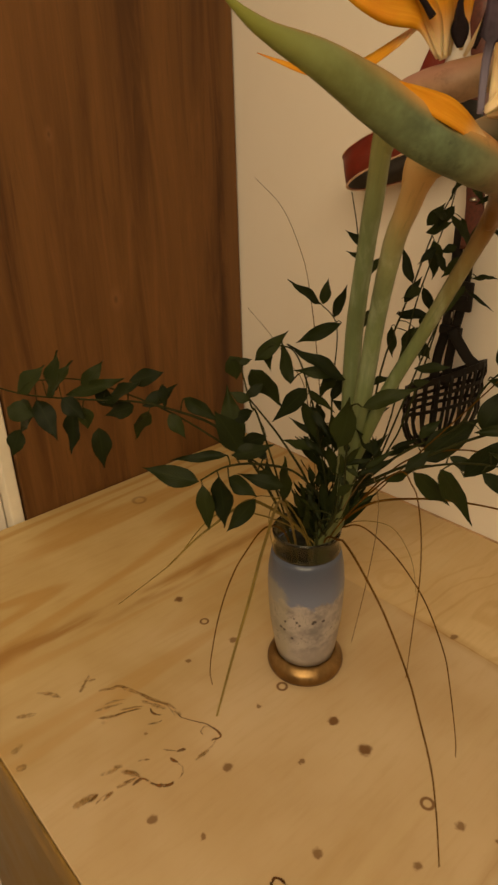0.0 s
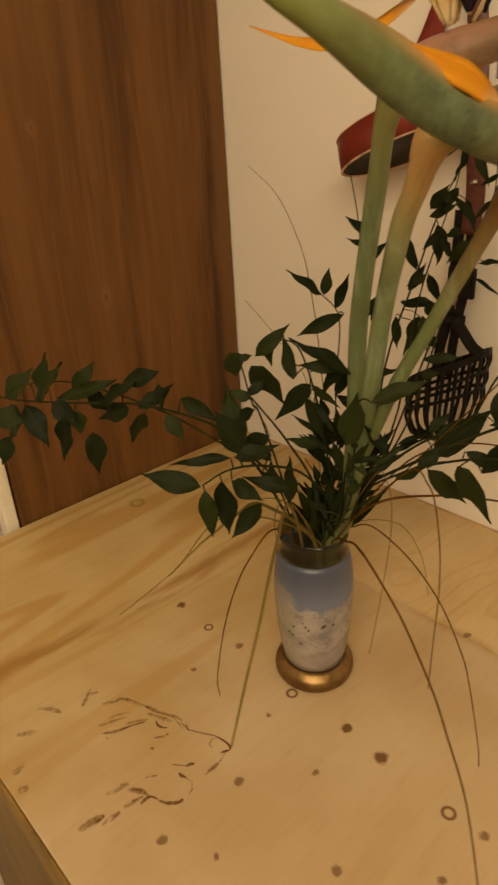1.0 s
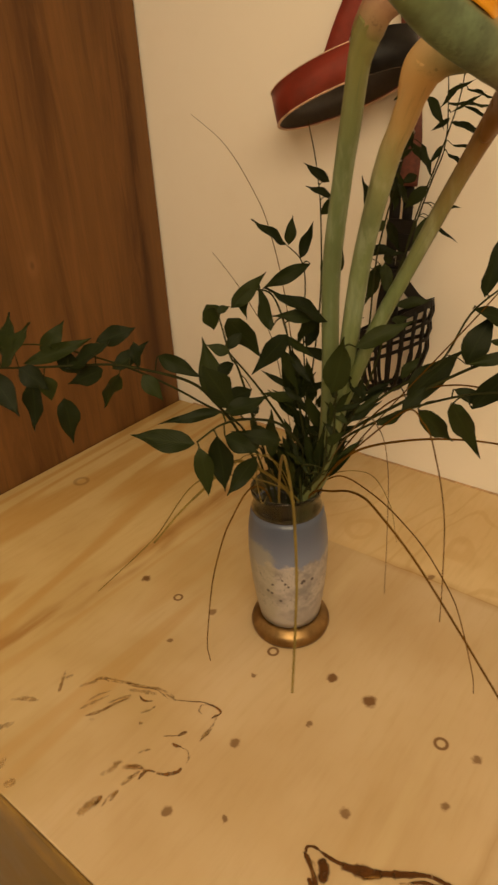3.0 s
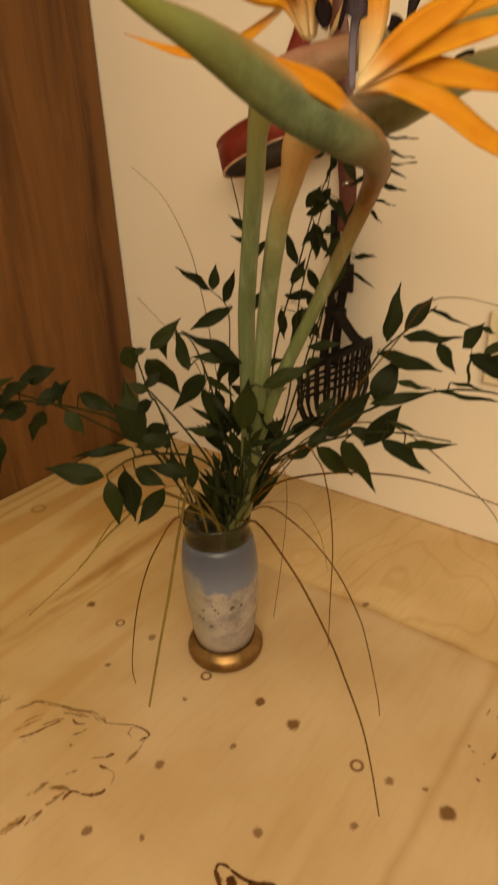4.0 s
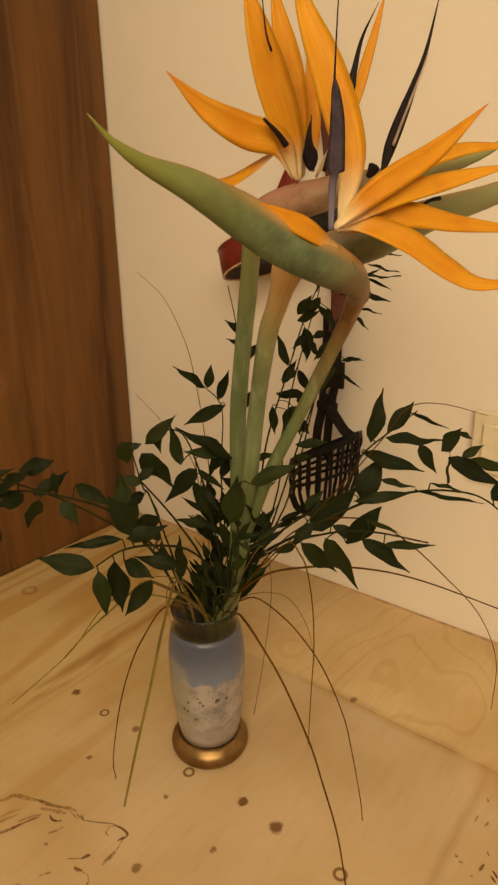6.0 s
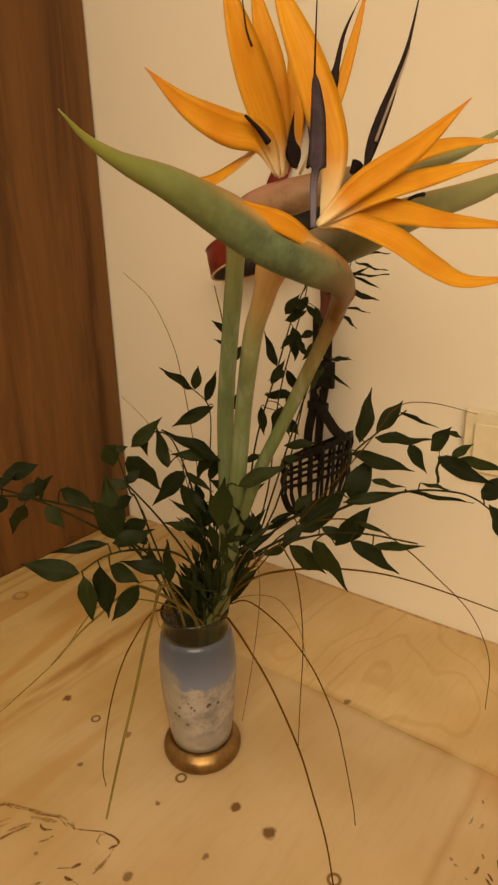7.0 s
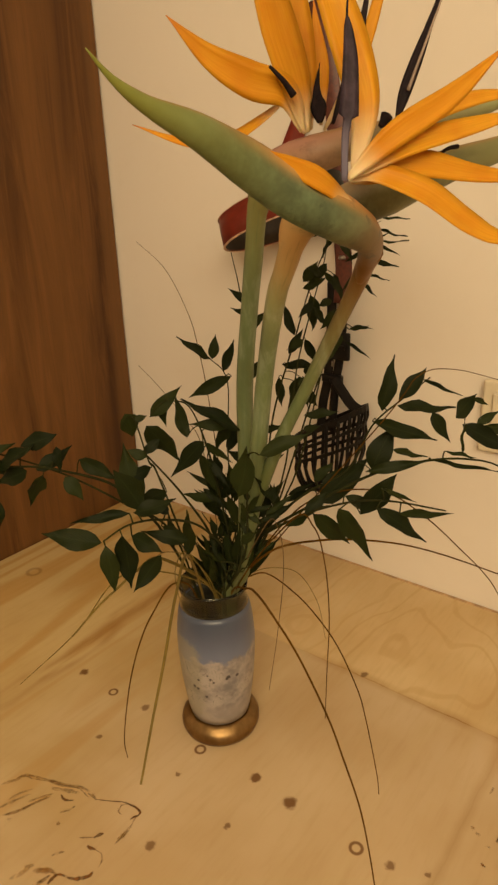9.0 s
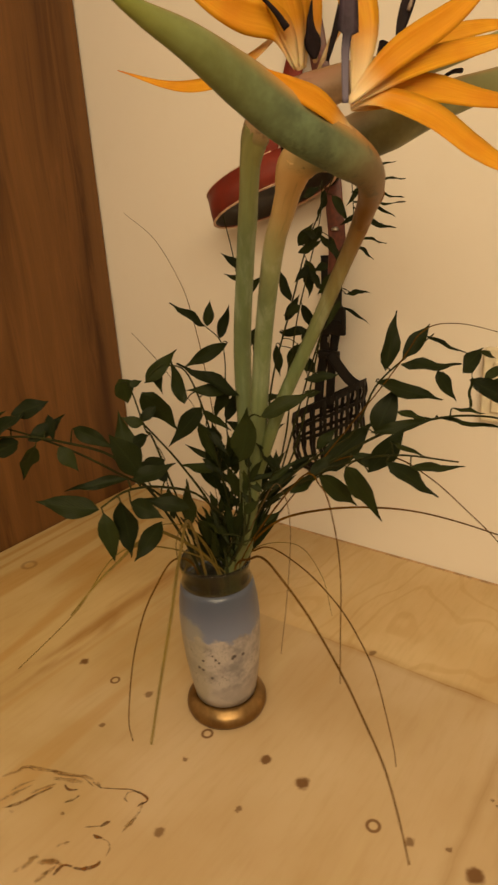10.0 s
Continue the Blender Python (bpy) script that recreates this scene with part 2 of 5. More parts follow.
def spathe_green(name, body, edge, tip, base, blend):
    m = Nodes(name, 0.48, 0, 0.35)
    u, v = m.uv()
    p = m.local()
    big, fine = m.noise(p, 30.0, 4.0, 0.65), m.noise(p, 260.0, 3.0, 0.6)
    c = m.mix(m.span(big, 0.34, 0.66), tuple(k * 0.55 for k in body), tuple(k * 1.3 for k in body))
    c = m.mix(m.math("MULTIPLY", m.span(fine, 0.45, 0.8), 0.25), c, tuple(k * 1.5 for k in body))
    c = m.mix(m.span(u, 0.5, 0.95), c, tip)
    top = m.math("ADD", m.math("ABSOLUTE", m.math("SUBTRACT", v, 0.25)), m.math("MULTIPLY", m.math("SUBTRACT", big, 0.5), 0.05))
    c = m.mix(m.math("MULTIPLY", m.span(top, 0.23, 0.09), m.math("MULTIPLY", m.span(u, 0.74, 0.5), m.span(u, 0.08, 0.3))), c, edge)
    rim = m.math("MULTIPLY", m.span(top, 0.12, 0.03), m.math("MULTIPLY", m.span(u, 0.5, 0.62), m.span(u, 0.98, 0.85)))
    c = m.mix(m.math("MULTIPLY", rim, 0.7), c, (0.27, 0.15, 0.045))
    c = m.mix(m.span(u, blend, blend * 0.35), c, tuple(base))
    spot = m.math("MULTIPLY", m.span(m.noise(p, 75.0, 5.0, 0.75), 0.54, 0.66), m.math("MULTIPLY", m.span(u, 0.12, 0.3), m.span(u, 0.62, 0.45)))
    c = m.mix(m.math("MULTIPLY", spot, 0.6), c, tuple(k * 0.35 for k in body))
    m.colour(c)
    return m.bump(fine, 0.2, 0.0005).mat


def stem_green(name, low, high, turn=0.55):
    m = Nodes(name, 0.45, 0, 0.35)
    u, v = m.uv()
    p = m.local()
    n = m.noise(m.vec("MULTIPLY", p, (60, 60, 14)), 1.0, 4.0, 0.6)
    c = m.mix(m.span(n, 0.3, 0.7), tuple(k * 0.75 for k in low), tuple(k * 1.2 for k in low))
    pale = m.span(m.noise(m.vec("MULTIPLY", p, (70, 70, 22)), 1.0, 4.0, 0.65), 0.44, 0.70)
    c = m.mix(m.math("MULTIPLY", pale, 0.55), c, (0.31, 0.36, 0.25))
    # olive low down, with the shade among the leaves painted in as darker colour
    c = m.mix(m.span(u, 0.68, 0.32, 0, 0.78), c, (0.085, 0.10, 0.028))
    c = m.mix(m.span(u, turn, min(0.99, turn + 0.3)), c, high)
    fibre = m.noise(m.node("ShaderNodeCombineXYZ", m.math("MULTIPLY", u, 5.0), m.math("MULTIPLY", v, 14.0), 0.0).outputs[0], 1.0, 3.0, 0.6)
    c = m.mix(m.math("MULTIPLY", m.span(fibre, 0.54, 0.72), 0.25), c, tuple(k * 1.3 for k in low))
    c = m.mix(m.math("MULTIPLY", m.span(fibre, 0.46, 0.30), 0.4), c, tuple(k * 0.6 for k in low))
    m.colour(c)
    return m.bump(n, 0.25, 0.0006).mat


def vase_paint():
    m = Nodes("painted_glass", 0.34, 0, 0.4)
    p = m.local()
    x, y, z = m.split(p)
    n = m.noise(p, 60.0, 4.0, 0.65)
    h = m.math("ADD", z, m.math("MULTIPLY", m.math("SUBTRACT", n, 0.5), 0.040))
    blue = m.mix(m.span(z, 0.09, 0.135), (0.145, 0.165, 0.25), (0.065, 0.078, 0.12))
    big = m.noise(p, 42.0, 5.0, 0.62)
    flower_ = m.mix(m.span(big, 0.36, 0.60), (0.165, 0.150, 0.155), (0.345, 0.305, 0.285))
    flower_ = m.mix(m.span(z, 0.052, 0.036, 0.0, 0.6), flower_, (0.30, 0.26, 0.24))
    c = m.mix(m.span(h, 0.100, 0.094), blue, flower_)
    across = m.node("ShaderNodeVectorMath", p, tuple(RIGHT), operation="DOT_PRODUCT").outputs["Value"]
    olive = m.math("MULTIPLY", m.span(m.math("ADD", across, m.math("MULTIPLY", m.math("SUBTRACT", n, 0.5), 0.03)), -0.012, -0.022), m.span(m.math("ADD", z, m.math("MULTIPLY", m.math("SUBTRACT", n, 0.5), 0.02)), 0.116, 0.110))
    c = m.mix(m.math("MULTIPLY", olive, 0.6), c, (0.25, 0.225, 0.165))
    twig = m.noise(m.vec("MULTIPLY", p, (1, 1, 0.45)), 110.0, 2.0, 0.5, 1.5)
    twig = m.span(m.math("ABSOLUTE", m.math("SUBTRACT", twig, 0.5)), 0.014, 0.003)
    twig = m.math("MULTIPLY", twig, m.span(m.noise(p, 40.0, 1.0), 0.50, 0.57))
    low = m.math("MULTIPLY", m.span(h, 0.097, 0.09), m.span(z, 0.042, 0.05))
    c = m.mix(m.math("MULTIPLY", m.math("MULTIPLY", twig, low), 0.6), c, (0.06, 0.045, 0.045))
    # painted stamens and twigs
    for r, dz, size in ((0.008, 0.0805, 0.0021), (0.0065, 0.0785, 0.0017), (0.016, 0.0795, 0.0019), (-0.023, 0.067, 0.0019), (-0.020, 0.0655, 0.0017), (-0.013, 0.0575, 0.0021),
                        (-0.019, 0.076, 0.0015), (-0.0105, 0.083, 0.0013), (-0.008, 0.079, 0.0014), (-0.0055, 0.0755, 0.0014), (0.019, 0.056, 0.0016), (0.0175, 0.050, 0.0018)):
        q = RIGHT * r + NEAR * math.sqrt(0.0350 ** 2 - r * r) + Vector((0, 0, dz))
        d = m.vec("DISTANCE", m.vec("ADD", p, m.vec("MULTIPLY", m.node("ShaderNodeTexNoise", p, None, 300.0).outputs["Color"], (0.0015, 0.0015, 0.0015))), tuple(q + Vector((0.0008, 0.0008, 0.0008))))
        c = m.mix(m.span(d, size * 1.15, size * 0.6, 0.0, 0.9), c, (0.028, 0.020, 0.020))
    m.colour(c)
    m.bsdf.inputs["Coat Weight"].default_value = 0.12
    m.bsdf.inputs["Coat Roughness"].default_value = 0.08
    return m.bump(n, 0.12, 0.0006).mat


def clear_glass():
    m = Nodes("clear_glass", 0.05, 0, 0.5).colour((0.20, 0.21, 0.165))
    m.bsdf.inputs["Transmission Weight"].default_value = 1.0
    m.bsdf.inputs["IOR"].default_value = 1.45
    return m.mat


M_PLY = plywood()
M_PLY_EDGE = simple("plywood_edge", (0.40, 0.25, 0.11), 0.6, scale=120)
M_FRONT = simple("yellow_wood", (0.15, 0.088, 0.016), 0.5, vary=0.15, scale=18)
M_LIP = simple("brown_edge_wood", (0.20, 0.115, 0.022), 0.55, vary=0.3, scale=26)
M_JOINT = simple("brown_joint", (0.46, 0.29, 0.15), 0.7, vary=0.3, scale=90)
M_PANEL = panel_wood()
M_WALL = wall_paint()
M_TRIM = simple("cream_trim", (0.74, 0.68, 0.57), 0.45, vary=0.06, scale=20)
M_FLOOR = simple("floor_boards", (0.46, 0.31, 0.16), 0.45, scale=14)
M_CEIL = simple("ceiling_paint", (0.80, 0.77, 0.70), 0.8, vary=0.04)
M_LEAF = leaf_green()
M_TWIG = simple("green_twig", (0.024, 0.026, 0.008), 0.8, spec=0.1)
M_GRASS = simple("dark_grass", (0.090, 0.041, 0.005), 0.8, spec=0.02)
M_DRY = simple("dry_brown_grass", (0.125, 0.075, 0.028), 0.7, spec=0.2)
M_STRAW = simple("straw_grass", (0.155, 0.108, 0.022), 0.6, spec=0.2)
M_SEPAL = sepal_orange()
M_SPATHE = spathe_green("spathe_blue_green", (0.112, 0.155, 0.082), (0.56, 0.29, 0.085), (0.185, 0.20, 0.035), (0.195, 0.092, 0.022), 0.46)
M_SPATHE_PINK = spathe_green("spathe_pink", (0.29, 0.17, 0.105), (0.40, 0.21, 0.15), (0.22, 0.24, 0.10), (0.165, 0.155, 0.050), 0.40)
M_SPATHE_DULL = spathe_green("spathe_olive", (0.17, 0.175, 0.085), (0.26, 0.20, 0.12), (0.20, 0.20, 0.08), (0.47, 0.29, 0.105), 0.42)
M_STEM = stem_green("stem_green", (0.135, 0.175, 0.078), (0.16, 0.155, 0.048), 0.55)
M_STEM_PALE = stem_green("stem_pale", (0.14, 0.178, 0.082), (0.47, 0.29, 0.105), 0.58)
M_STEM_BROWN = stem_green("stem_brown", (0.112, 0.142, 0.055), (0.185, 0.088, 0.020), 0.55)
def tongue_purple():
    m = Nodes("tongue_purple", 0.6, 0, 0.2)
    u, v = m.uv()
    n = m.noise(m.local(), 160.0, 3.0, 0.6)
    c = m.mix(m.span(n, 0.3, 0.7), (0.020, 0.013, 0.020), (0.048, 0.030, 0.046))
    c = m.mix(m.span(u, 0.46, 0.12, 0, 0.85), c, (0.17, 0.15, 0.21))
    return m.colour(c).bump(n, 0.2, 0.0005).mat


M_PURPLE = tongue_purple()
M_MEMBRANE_SHEEN = simple("membrane_sheen", (0.30, 0.22, 0.17), 0.5)
M_STAMEN = simple("stamen_dark", (0.015, 0.009, 0.011), 0.65, vary=0.4, scale=150, spec=0.12)
M_VASE = vase_paint()
M_GLASS = clear_glass()
M_SHADE_LINER = simple("shaded_inside", (0.045, 0.042, 0.030), 0.25, vary=0.4, scale=80)
M_GOLD = simple("aged_gold", (0.235, 0.145, 0.06), 0.39, 1.0, 0.2, 90, 0.1)
M_CHAR = scorch("charred_line", (0.080, 0.028, 0.004), 0.97, 0.26)
M_BURN = scorch("burnt_line", (0.16, 0.060, 0.008), 0.80, 0.34)
M_BURN_SOFT = scorch("scorched_line", (0.27, 0.125, 0.022), 0.58, 0.44)
M_SMUDGE = scorch("scorched_smudge", (0.35, 0.20, 0.065), 0.55, 0.46)
M_RED = simple("red_leather", (0.185, 0.022, 0.013), 0.42, vary=0.14, scale=60, bump=0.08)
# the red leather again, darkened in colour for the strap end in shade
M_RED_SHADED = simple("shaded_red_leather", (0.085, 0.02, 0.012), 0.5, vary=0.3, scale=220, bump=0.3)
M_DARK = simple("dark_leather", (0.03, 0.022, 0.018), 0.6, vary=0.3, scale=150)
M_BLACK = simple("black_leather", (0.0065, 0.005, 0.0045), 0.5, vary=0.4, scale=150, spec=0.18)
M_THREADS = simple("pale_edge", (0.62, 0.42, 0.30), 0.7)
M_METAL = simple("hook_metal", (0.35, 0.33, 0.30), 0.35, 1.0)
M_SWITCH = simple("switch_plastic", (0.70, 0.62, 0.46), 0.35, vary=0.04, bump=0.02)


# ---- building blocks ----
def finish(bm, name, material, smooth=True):
    bmesh.ops.recalc_face_normals(bm, faces=bm.faces)
    me = bpy.data.meshes.new(name)
    bm.to_mesh(me)
    bm.free()
    me.materials.append(material)
    if smooth:
        me.shade_smooth()
    return me


def part(name, bm, material, parent, label="", smooth=True):
    """One mesh in world coordinates, as a part of the thing, or of the part, parent."""
    ob = new(name, finish(bm, name, material, smooth))
    ob.parent = parent
    m, up = Matrix.Identity(4), parent
    while up:
        m, up = up.matrix_basis @ m, up.parent
    ob.matrix_parent_inverse = m.inverted() if not parent.parent else Matrix.Identity(4)
    return tagged(ob, label) if label else ob


def thing(name, where, label, category, group="", kind=""):
    ob = new(name)
    ob.empty_display_size = 0.02
    ob.matrix_basis = Matrix.Translation(where)
    return tagged(ob, label, category, group, kind)


def box(lo, hi, bevel=0.0, seg=2):
    bm = bmesh.new()
    bmesh.ops.create_cube(bm, size=1)
    for v in bm.verts:
        v.co = Vector([(a + b) / 2 + c * (b - a) for a, b, c in zip(lo, hi, v.co)])
    if bevel:
        bmesh.ops.bevel(bm, geom=bm.edges[:], offset=bevel, segments=seg, profile=0.7, affect="EDGES")
    return bm


def solid(name, lo, hi, material, label, category, bevel=0.0, kind="structure"):
    ob = new(name, finish(box(lo, hi, bevel), name, material, bevel > 0))
    return tagged(ob, label, category, kind=kind)


def spline(points, count):
    """Catmull-Rom through the points: count + 1 places at even steps."""
    pts = [Vector(p) for p in points]
    pts = [2 * pts[0] - pts[1], *pts, 2 * pts[-1] - pts[-2]]
    out, spans = [], len(pts) - 3
    for i in range(count + 1):
        s = min(i / count * spans, spans - 1e-6)
        k, f = int(s), s - int(s)
        a, b, c, d = pts[k:k + 4]
        out.append(0.5 * (2 * b + (c - a) * f + (2 * a - 5 * b + 4 * c - d) * f * f + (3 * b - a - 3 * c + d) * f ** 3))
    return out


def loft(points, count, section, hint):
    """Sweeps the closed section(s), a list of (side, up) offsets, along the spline. UV: along, around."""
    bm = bmesh.new()
    uv = bm.loops.layers.uv.new()
    path = spline(points, count)
    rings, up = [], Vector(hint)
    for i in range(count, -1, -1):
        t = (path[min(i + 1, count)] - path[max(i - 1, 0)]).normalized()
        up = (up - up.dot(t) * t).normalized()
        side = t.cross(up)
        rings.insert(0, [bm.verts.new(path[i] + side * a + up * b) for a, b in section(i / count)])
    n = len(rings[0])
    for i in range(count):
        for j in range(n):
            k = (j + 1) % n
            f = bm.faces.new((rings[i][j], rings[i][k], rings[i + 1][k], rings[i + 1][j]))
            for lp, w in zip(f.loops, ((i, j), (i, j + 1), (i + 1, j + 1), (i + 1, j))):
                lp[uv].uv = (w[0] / count, w[1] / n)
    for ring, u in ((rings[0][::-1], 0.0), (rings[-1], 1.0)):
        for lp in bm.faces.new(ring).loops:
            lp[uv].uv = (u, 0.0)
    return bm


def rod(points, r0, r1, count=None, sides=8, hint=(0.31, 0.2, 0.9)):
    def section(s):
        r = r0 + (r1 - r0) * s
        return [(r * math.cos(a), r * math.sin(a)) for a in (2 * math.pi * k / sides for k in range(sides))]

    return loft(points, count or 6 * (len(points) - 1), section, hint)


def strap(points, width, thick, hint, count=None):
    """A flat band; hint is the direction of its flat side."""
    w, h, c = width / 2, thick / 2, thick * 0.35
    ring = [(-w, -h + c), (-w + c, -h), (w - c, -h), (w, -h + c), (w, h - c), (w - c, h), (-w + c, h), (-w, h - c)]
    return loft(points, count or 6 * (len(points) - 1), lambda s: ring, hint)


def lathe(profile, centre, sides=48):
    bm = bmesh.new()
    rings = []
    for r, z in profile:
        rings.append([bm.verts.new((centre[0] + r * math.cos(a), centre[1] + r * math.sin(a), centre[2] + z))
                      for a in (2 * math.pi * k / sides for k in range(sides))])
    for lo, hi in zip(rings, rings[1:]):
        for j in range(sides):
            bm.faces.new((lo[j], lo[(j + 1) % sides], hi[(j + 1) % sides], hi[j]))
    if abs(profile[0][1] - profile[-1][1]) < 1e-6:
        for j in range(sides):
            bm.faces.new((rings[-1][j], rings[-1][(j + 1) % sides], rings[0][(j + 1) % sides], rings[0][j]))
    else:
        bm.faces.new(rings[0])
        bm.faces.new(rings[-1][::-1])
    return bm


# ---- the room ----
solid("floor", (-0.6, -3.6, -0.05), (3.2, 0.0, 0.0), M_FLOOR, "brown wooden floor", "floor")
solid("wall_north", (-0.6, 0.0, -0.05), (3.2, 0.12, 2.55), M_WALL, "cream painted wall with a fine rough texture", "wall")
solid("wall_west", (-0.72, -3.6, -0.05), (-0.6, 0.12, 2.55), M_WALL, "cream painted wall", "wall")
solid("wall_east", (3.2, -3.6, -0.05), (3.32, 0.12, 2.55), M_WALL, "cream painted wall", "wall")
solid("wall_south", (-0.72, -3.72, -0.05), (3.32, -3.6, 2.55), M_WALL, "cream painted wall", "wall")
solid("ceiling", (-0.72, -3.72, 2.55), (3.32, 0.12, 2.65), M_CEIL, "plain pale ceiling", "ceiling")

# the tall brown panel that closes the corner, its cream frame and the wall past it
panel = thing("wooden_panel", (-0.02, -0.2, 0.0), "tall dark brown stained wooden panel beside the plywood top", "panel", kind="structure")
part("board", box((-0.034, -0.417, 0.0), (-0.001, -0.003, 2.3), 0.003, 3), M_PANEL, panel)
frame_ = thing("trim", (-0.02, -0.45, 0.0), "cream painted frame strip beside the brown panel", "trim", kind="structure")
part("strip", box((-0.06, -0.437, 0.0), (-0.006, -0.4195, 2.3), 0.003, 3), M_TRIM, frame_)
part("backing", box((-0.09, -1.3, 0.0), (-0.03, -0.4385, 2.3), 0.002), M_WALL, frame_)

# the plywood top on its cupboard
table = thing("plywood_table", (0.9, -0.3, 0.0), "pale pine plywood tabletop with knots and burnt drawings", "table")
part("tabletop", box((0.0015, -0.6062, TOP - 0.021), (1.9, -0.0045, TOP), 0.0012, 2), M_PLY, table, "pale knotty plywood top")
part("edge_strip", box((0.0015, -0.6092, TOP - 0.040), (1.9, -0.6064, TOP - 0.0006), 0.001), M_LIP, table, "brown wooden strip along the front edge")
part("front_panel", box((0.003, -0.5875, 0.06), (1.88, -0.572, TOP - 0.0215), 0.001), M_FRONT, table, "yellowish wooden front under the top")
part("side_panel", box((0.003, -0.5715, 0.0), (0.021, -0.02, TOP - 0.0215), 0.001), M_FRONT, table)
part("side_panel", box((1.862, -0.5715, 0.0), (1.88, -0.02, TOP - 0.0215), 0.001), M_FRONT, table)
part("plinth", box((0.03, -0.57, 0.0), (1.85, -0.55, 0.0595), 0.001), M_PLY_EDGE, table)


solid("trim_joint", (0.03, -0.0042, TOP - 0.004), (1.9, -0.0004, TOP + 0.0004), M_JOINT, "thin brown joint line between tabletop and wall", "trim", 0.0008)


# ---- burnt strokes on the plywood ----
def stroke(points, width, material):
    """A slightly uneven scorched line, a hair proud of the wood."""
    def section(s):
        w = width * 1.35 * (0.35 + 0.65 * math.sin(math.pi * min(1, max(0, 0.06 + 0.9 * s)))) * (0.75 + 0.5 * noise.noise(Vector((s * 9, points[0][0] * 40, 0))))
        return [(-w / 2, 0.0), (-w / 4, 0.00025), (w / 4, 0.00025), (w / 2, 0.0)]

    lift = TOP + 0.0002 + 0.00007 * (len(table.children) % 11)
    part("burnt_line", loft([(x, y, lift) for x, y in points], 5 * (len(points) - 1), section, (0, 0, 1)), material, table, smooth=False)


# the first drawing: broken outline strokes and hatching
stroke([(0.352, -0.495), (0.359, -0.487), (0.367, -0.486)], 0.0022, M_BURN_SOFT)
stroke([(0.364, -0.486), (0.375, -0.481), (0.386, -0.475), (0.402, -0.468)], 0.0014, M_BURN_SOFT)
stroke([(0.389, -0.475), (0.407, -0.468), (0.417, -0.468), (0.424, -0.469)], 0.0018, M_SMUDGE)
stroke([(0.418, -0.466), (0.423, -0.466), (0.429, -0.466)], 0.0024, M_BURN_SOFT)
stroke([(0.427, -0.467), (0.440, -0.460), (0.452, -0.453), (0.461, -0.452)], 0.0014, M_BURN)
stroke([(0.451, -0.454), (0.460, -0.451), (0.469, -0.452), (0.469, -0.458)], 0.0026, M_BURN)
stroke([(0.468, -0.456), (0.472, -0.465), (0.473, -0.476), (0.473, -0.485)], 0.003, M_BURN_SOFT)
stroke([(0.451, -0.457), (0.453, -0.462), (0.458, -0.463)], 0.002, M_SMUDGE)
stroke([(0.445, -0.498), (0.450, -0.494), (0.455, -0.490)], 0.0018, M_BURN_SOFT)
stroke([(0.455, -0.491), (0.457, -0.486), (0.459, -0.483)], 0.004, M_BURN)
stroke([(0.456, -0.498), (0.460, -0.498), (0.465, -0.496)], 0.0036, M_BURN)
stroke([(0.464, -0.497), (0.471, -0.496), (0.476, -0.500), (0.478, -0.506)], 0.0018, M_BURN_SOFT)
stroke([(0.477, -0.509), (0.477, -0.514), (0.471, -0.521), (0.463, -0.525)], 0.0038, M_BURN)
stroke([(0.464, -0.524), (0.457, -0.527), (0.456, -0.533), (0.457, -0.537)], 0.0036, M_BURN)
stroke([(0.458, -0.528), (0.448, -0.529), (0.441, -0.534)], 0.004, M_BURN_SOFT)
stroke([(0.440, -0.521), (0.443, -0.516), (0.446, -0.512)], 0.0028, M_BURN_SOFT)
stroke([(0.448, -0.541), (0.451, -0.536), (0.452, -0.530)], 0.0036, M_BURN_SOFT)
stroke([(0.448, -0.559), (0.450, -0.554), (0.450, -0.551)], 0.0046, M_SMUDGE)
stroke([(0.445, -0.570), (0.444, -0.565), (0.444, -0.562)], 0.0036, M_BURN_SOFT)
stroke([(0.440, -0.583), (0.441, -0.576), (0.442, -0.567)], 0.008, M_SMUDGE)
stroke([(0.439, -0.576), (0.441, -0.570), (0.443, -0.562)], 0.007, M_SMUDGE)
stroke([(0.429, -0.552), (0.433, -0.543), (0.433, -0.532)], 0.005, M_SMUDGE)
stroke([(0.338, -0.521), (0.331, -0.512), (0.322, -0.501)], 0.004, M_BURN_SOFT)
stroke([(0.330, -0.507), (0.331, -0.503), (0.333, -0.500)], 0.004, M_SMUDGE)
stroke([(0.367, -0.522), (0.371, -0.511), (0.378, -0.495)], 0.0036, M_SMUDGE)
stroke([(0.376, -0.523), (0.385, -0.508), (0.394, -0.486)], 0.003, M_BURN_SOFT)
stroke([(0.382, -0.504), (0.388, -0.493), (0.394, -0.484)], 0.004, M_SMUDGE)
stroke([(0.366, -0.512), (0.369, -0.501), (0.375, -0.491)], 0.003, M_SMUDGE)
stroke([(0.413, -0.493), (0.417, -0.487), (0.419, -0.480)], 0.0026, M_SMUDGE)
stroke([(0.308, -0.551), (0.318, -0.542), (0.331, -0.536)], 0.006, M_SMUDGE)
stroke([(0.322, -0.578), (0.327, -0.571), (0.332, -0.562)], 0.007, M_SMUDGE)
stroke([(0.356, -0.598), (0.357, -0.593), (0.354, -0.585)], 0.007, M_SMUDGE)
stroke([(0.375, -0.602), (0.377, -0.597), (0.380, -0.594)], 0.009, M_SMUDGE)
stroke([(0.430, -0.539), (0.433, -0.536), (0.436, -0.533)], 0.004, M_SMUDGE)
stroke([(0.383, -0.523), (0.384, -0.522), (0.386, -0.521)], 0.004, M_BURN_SOFT)
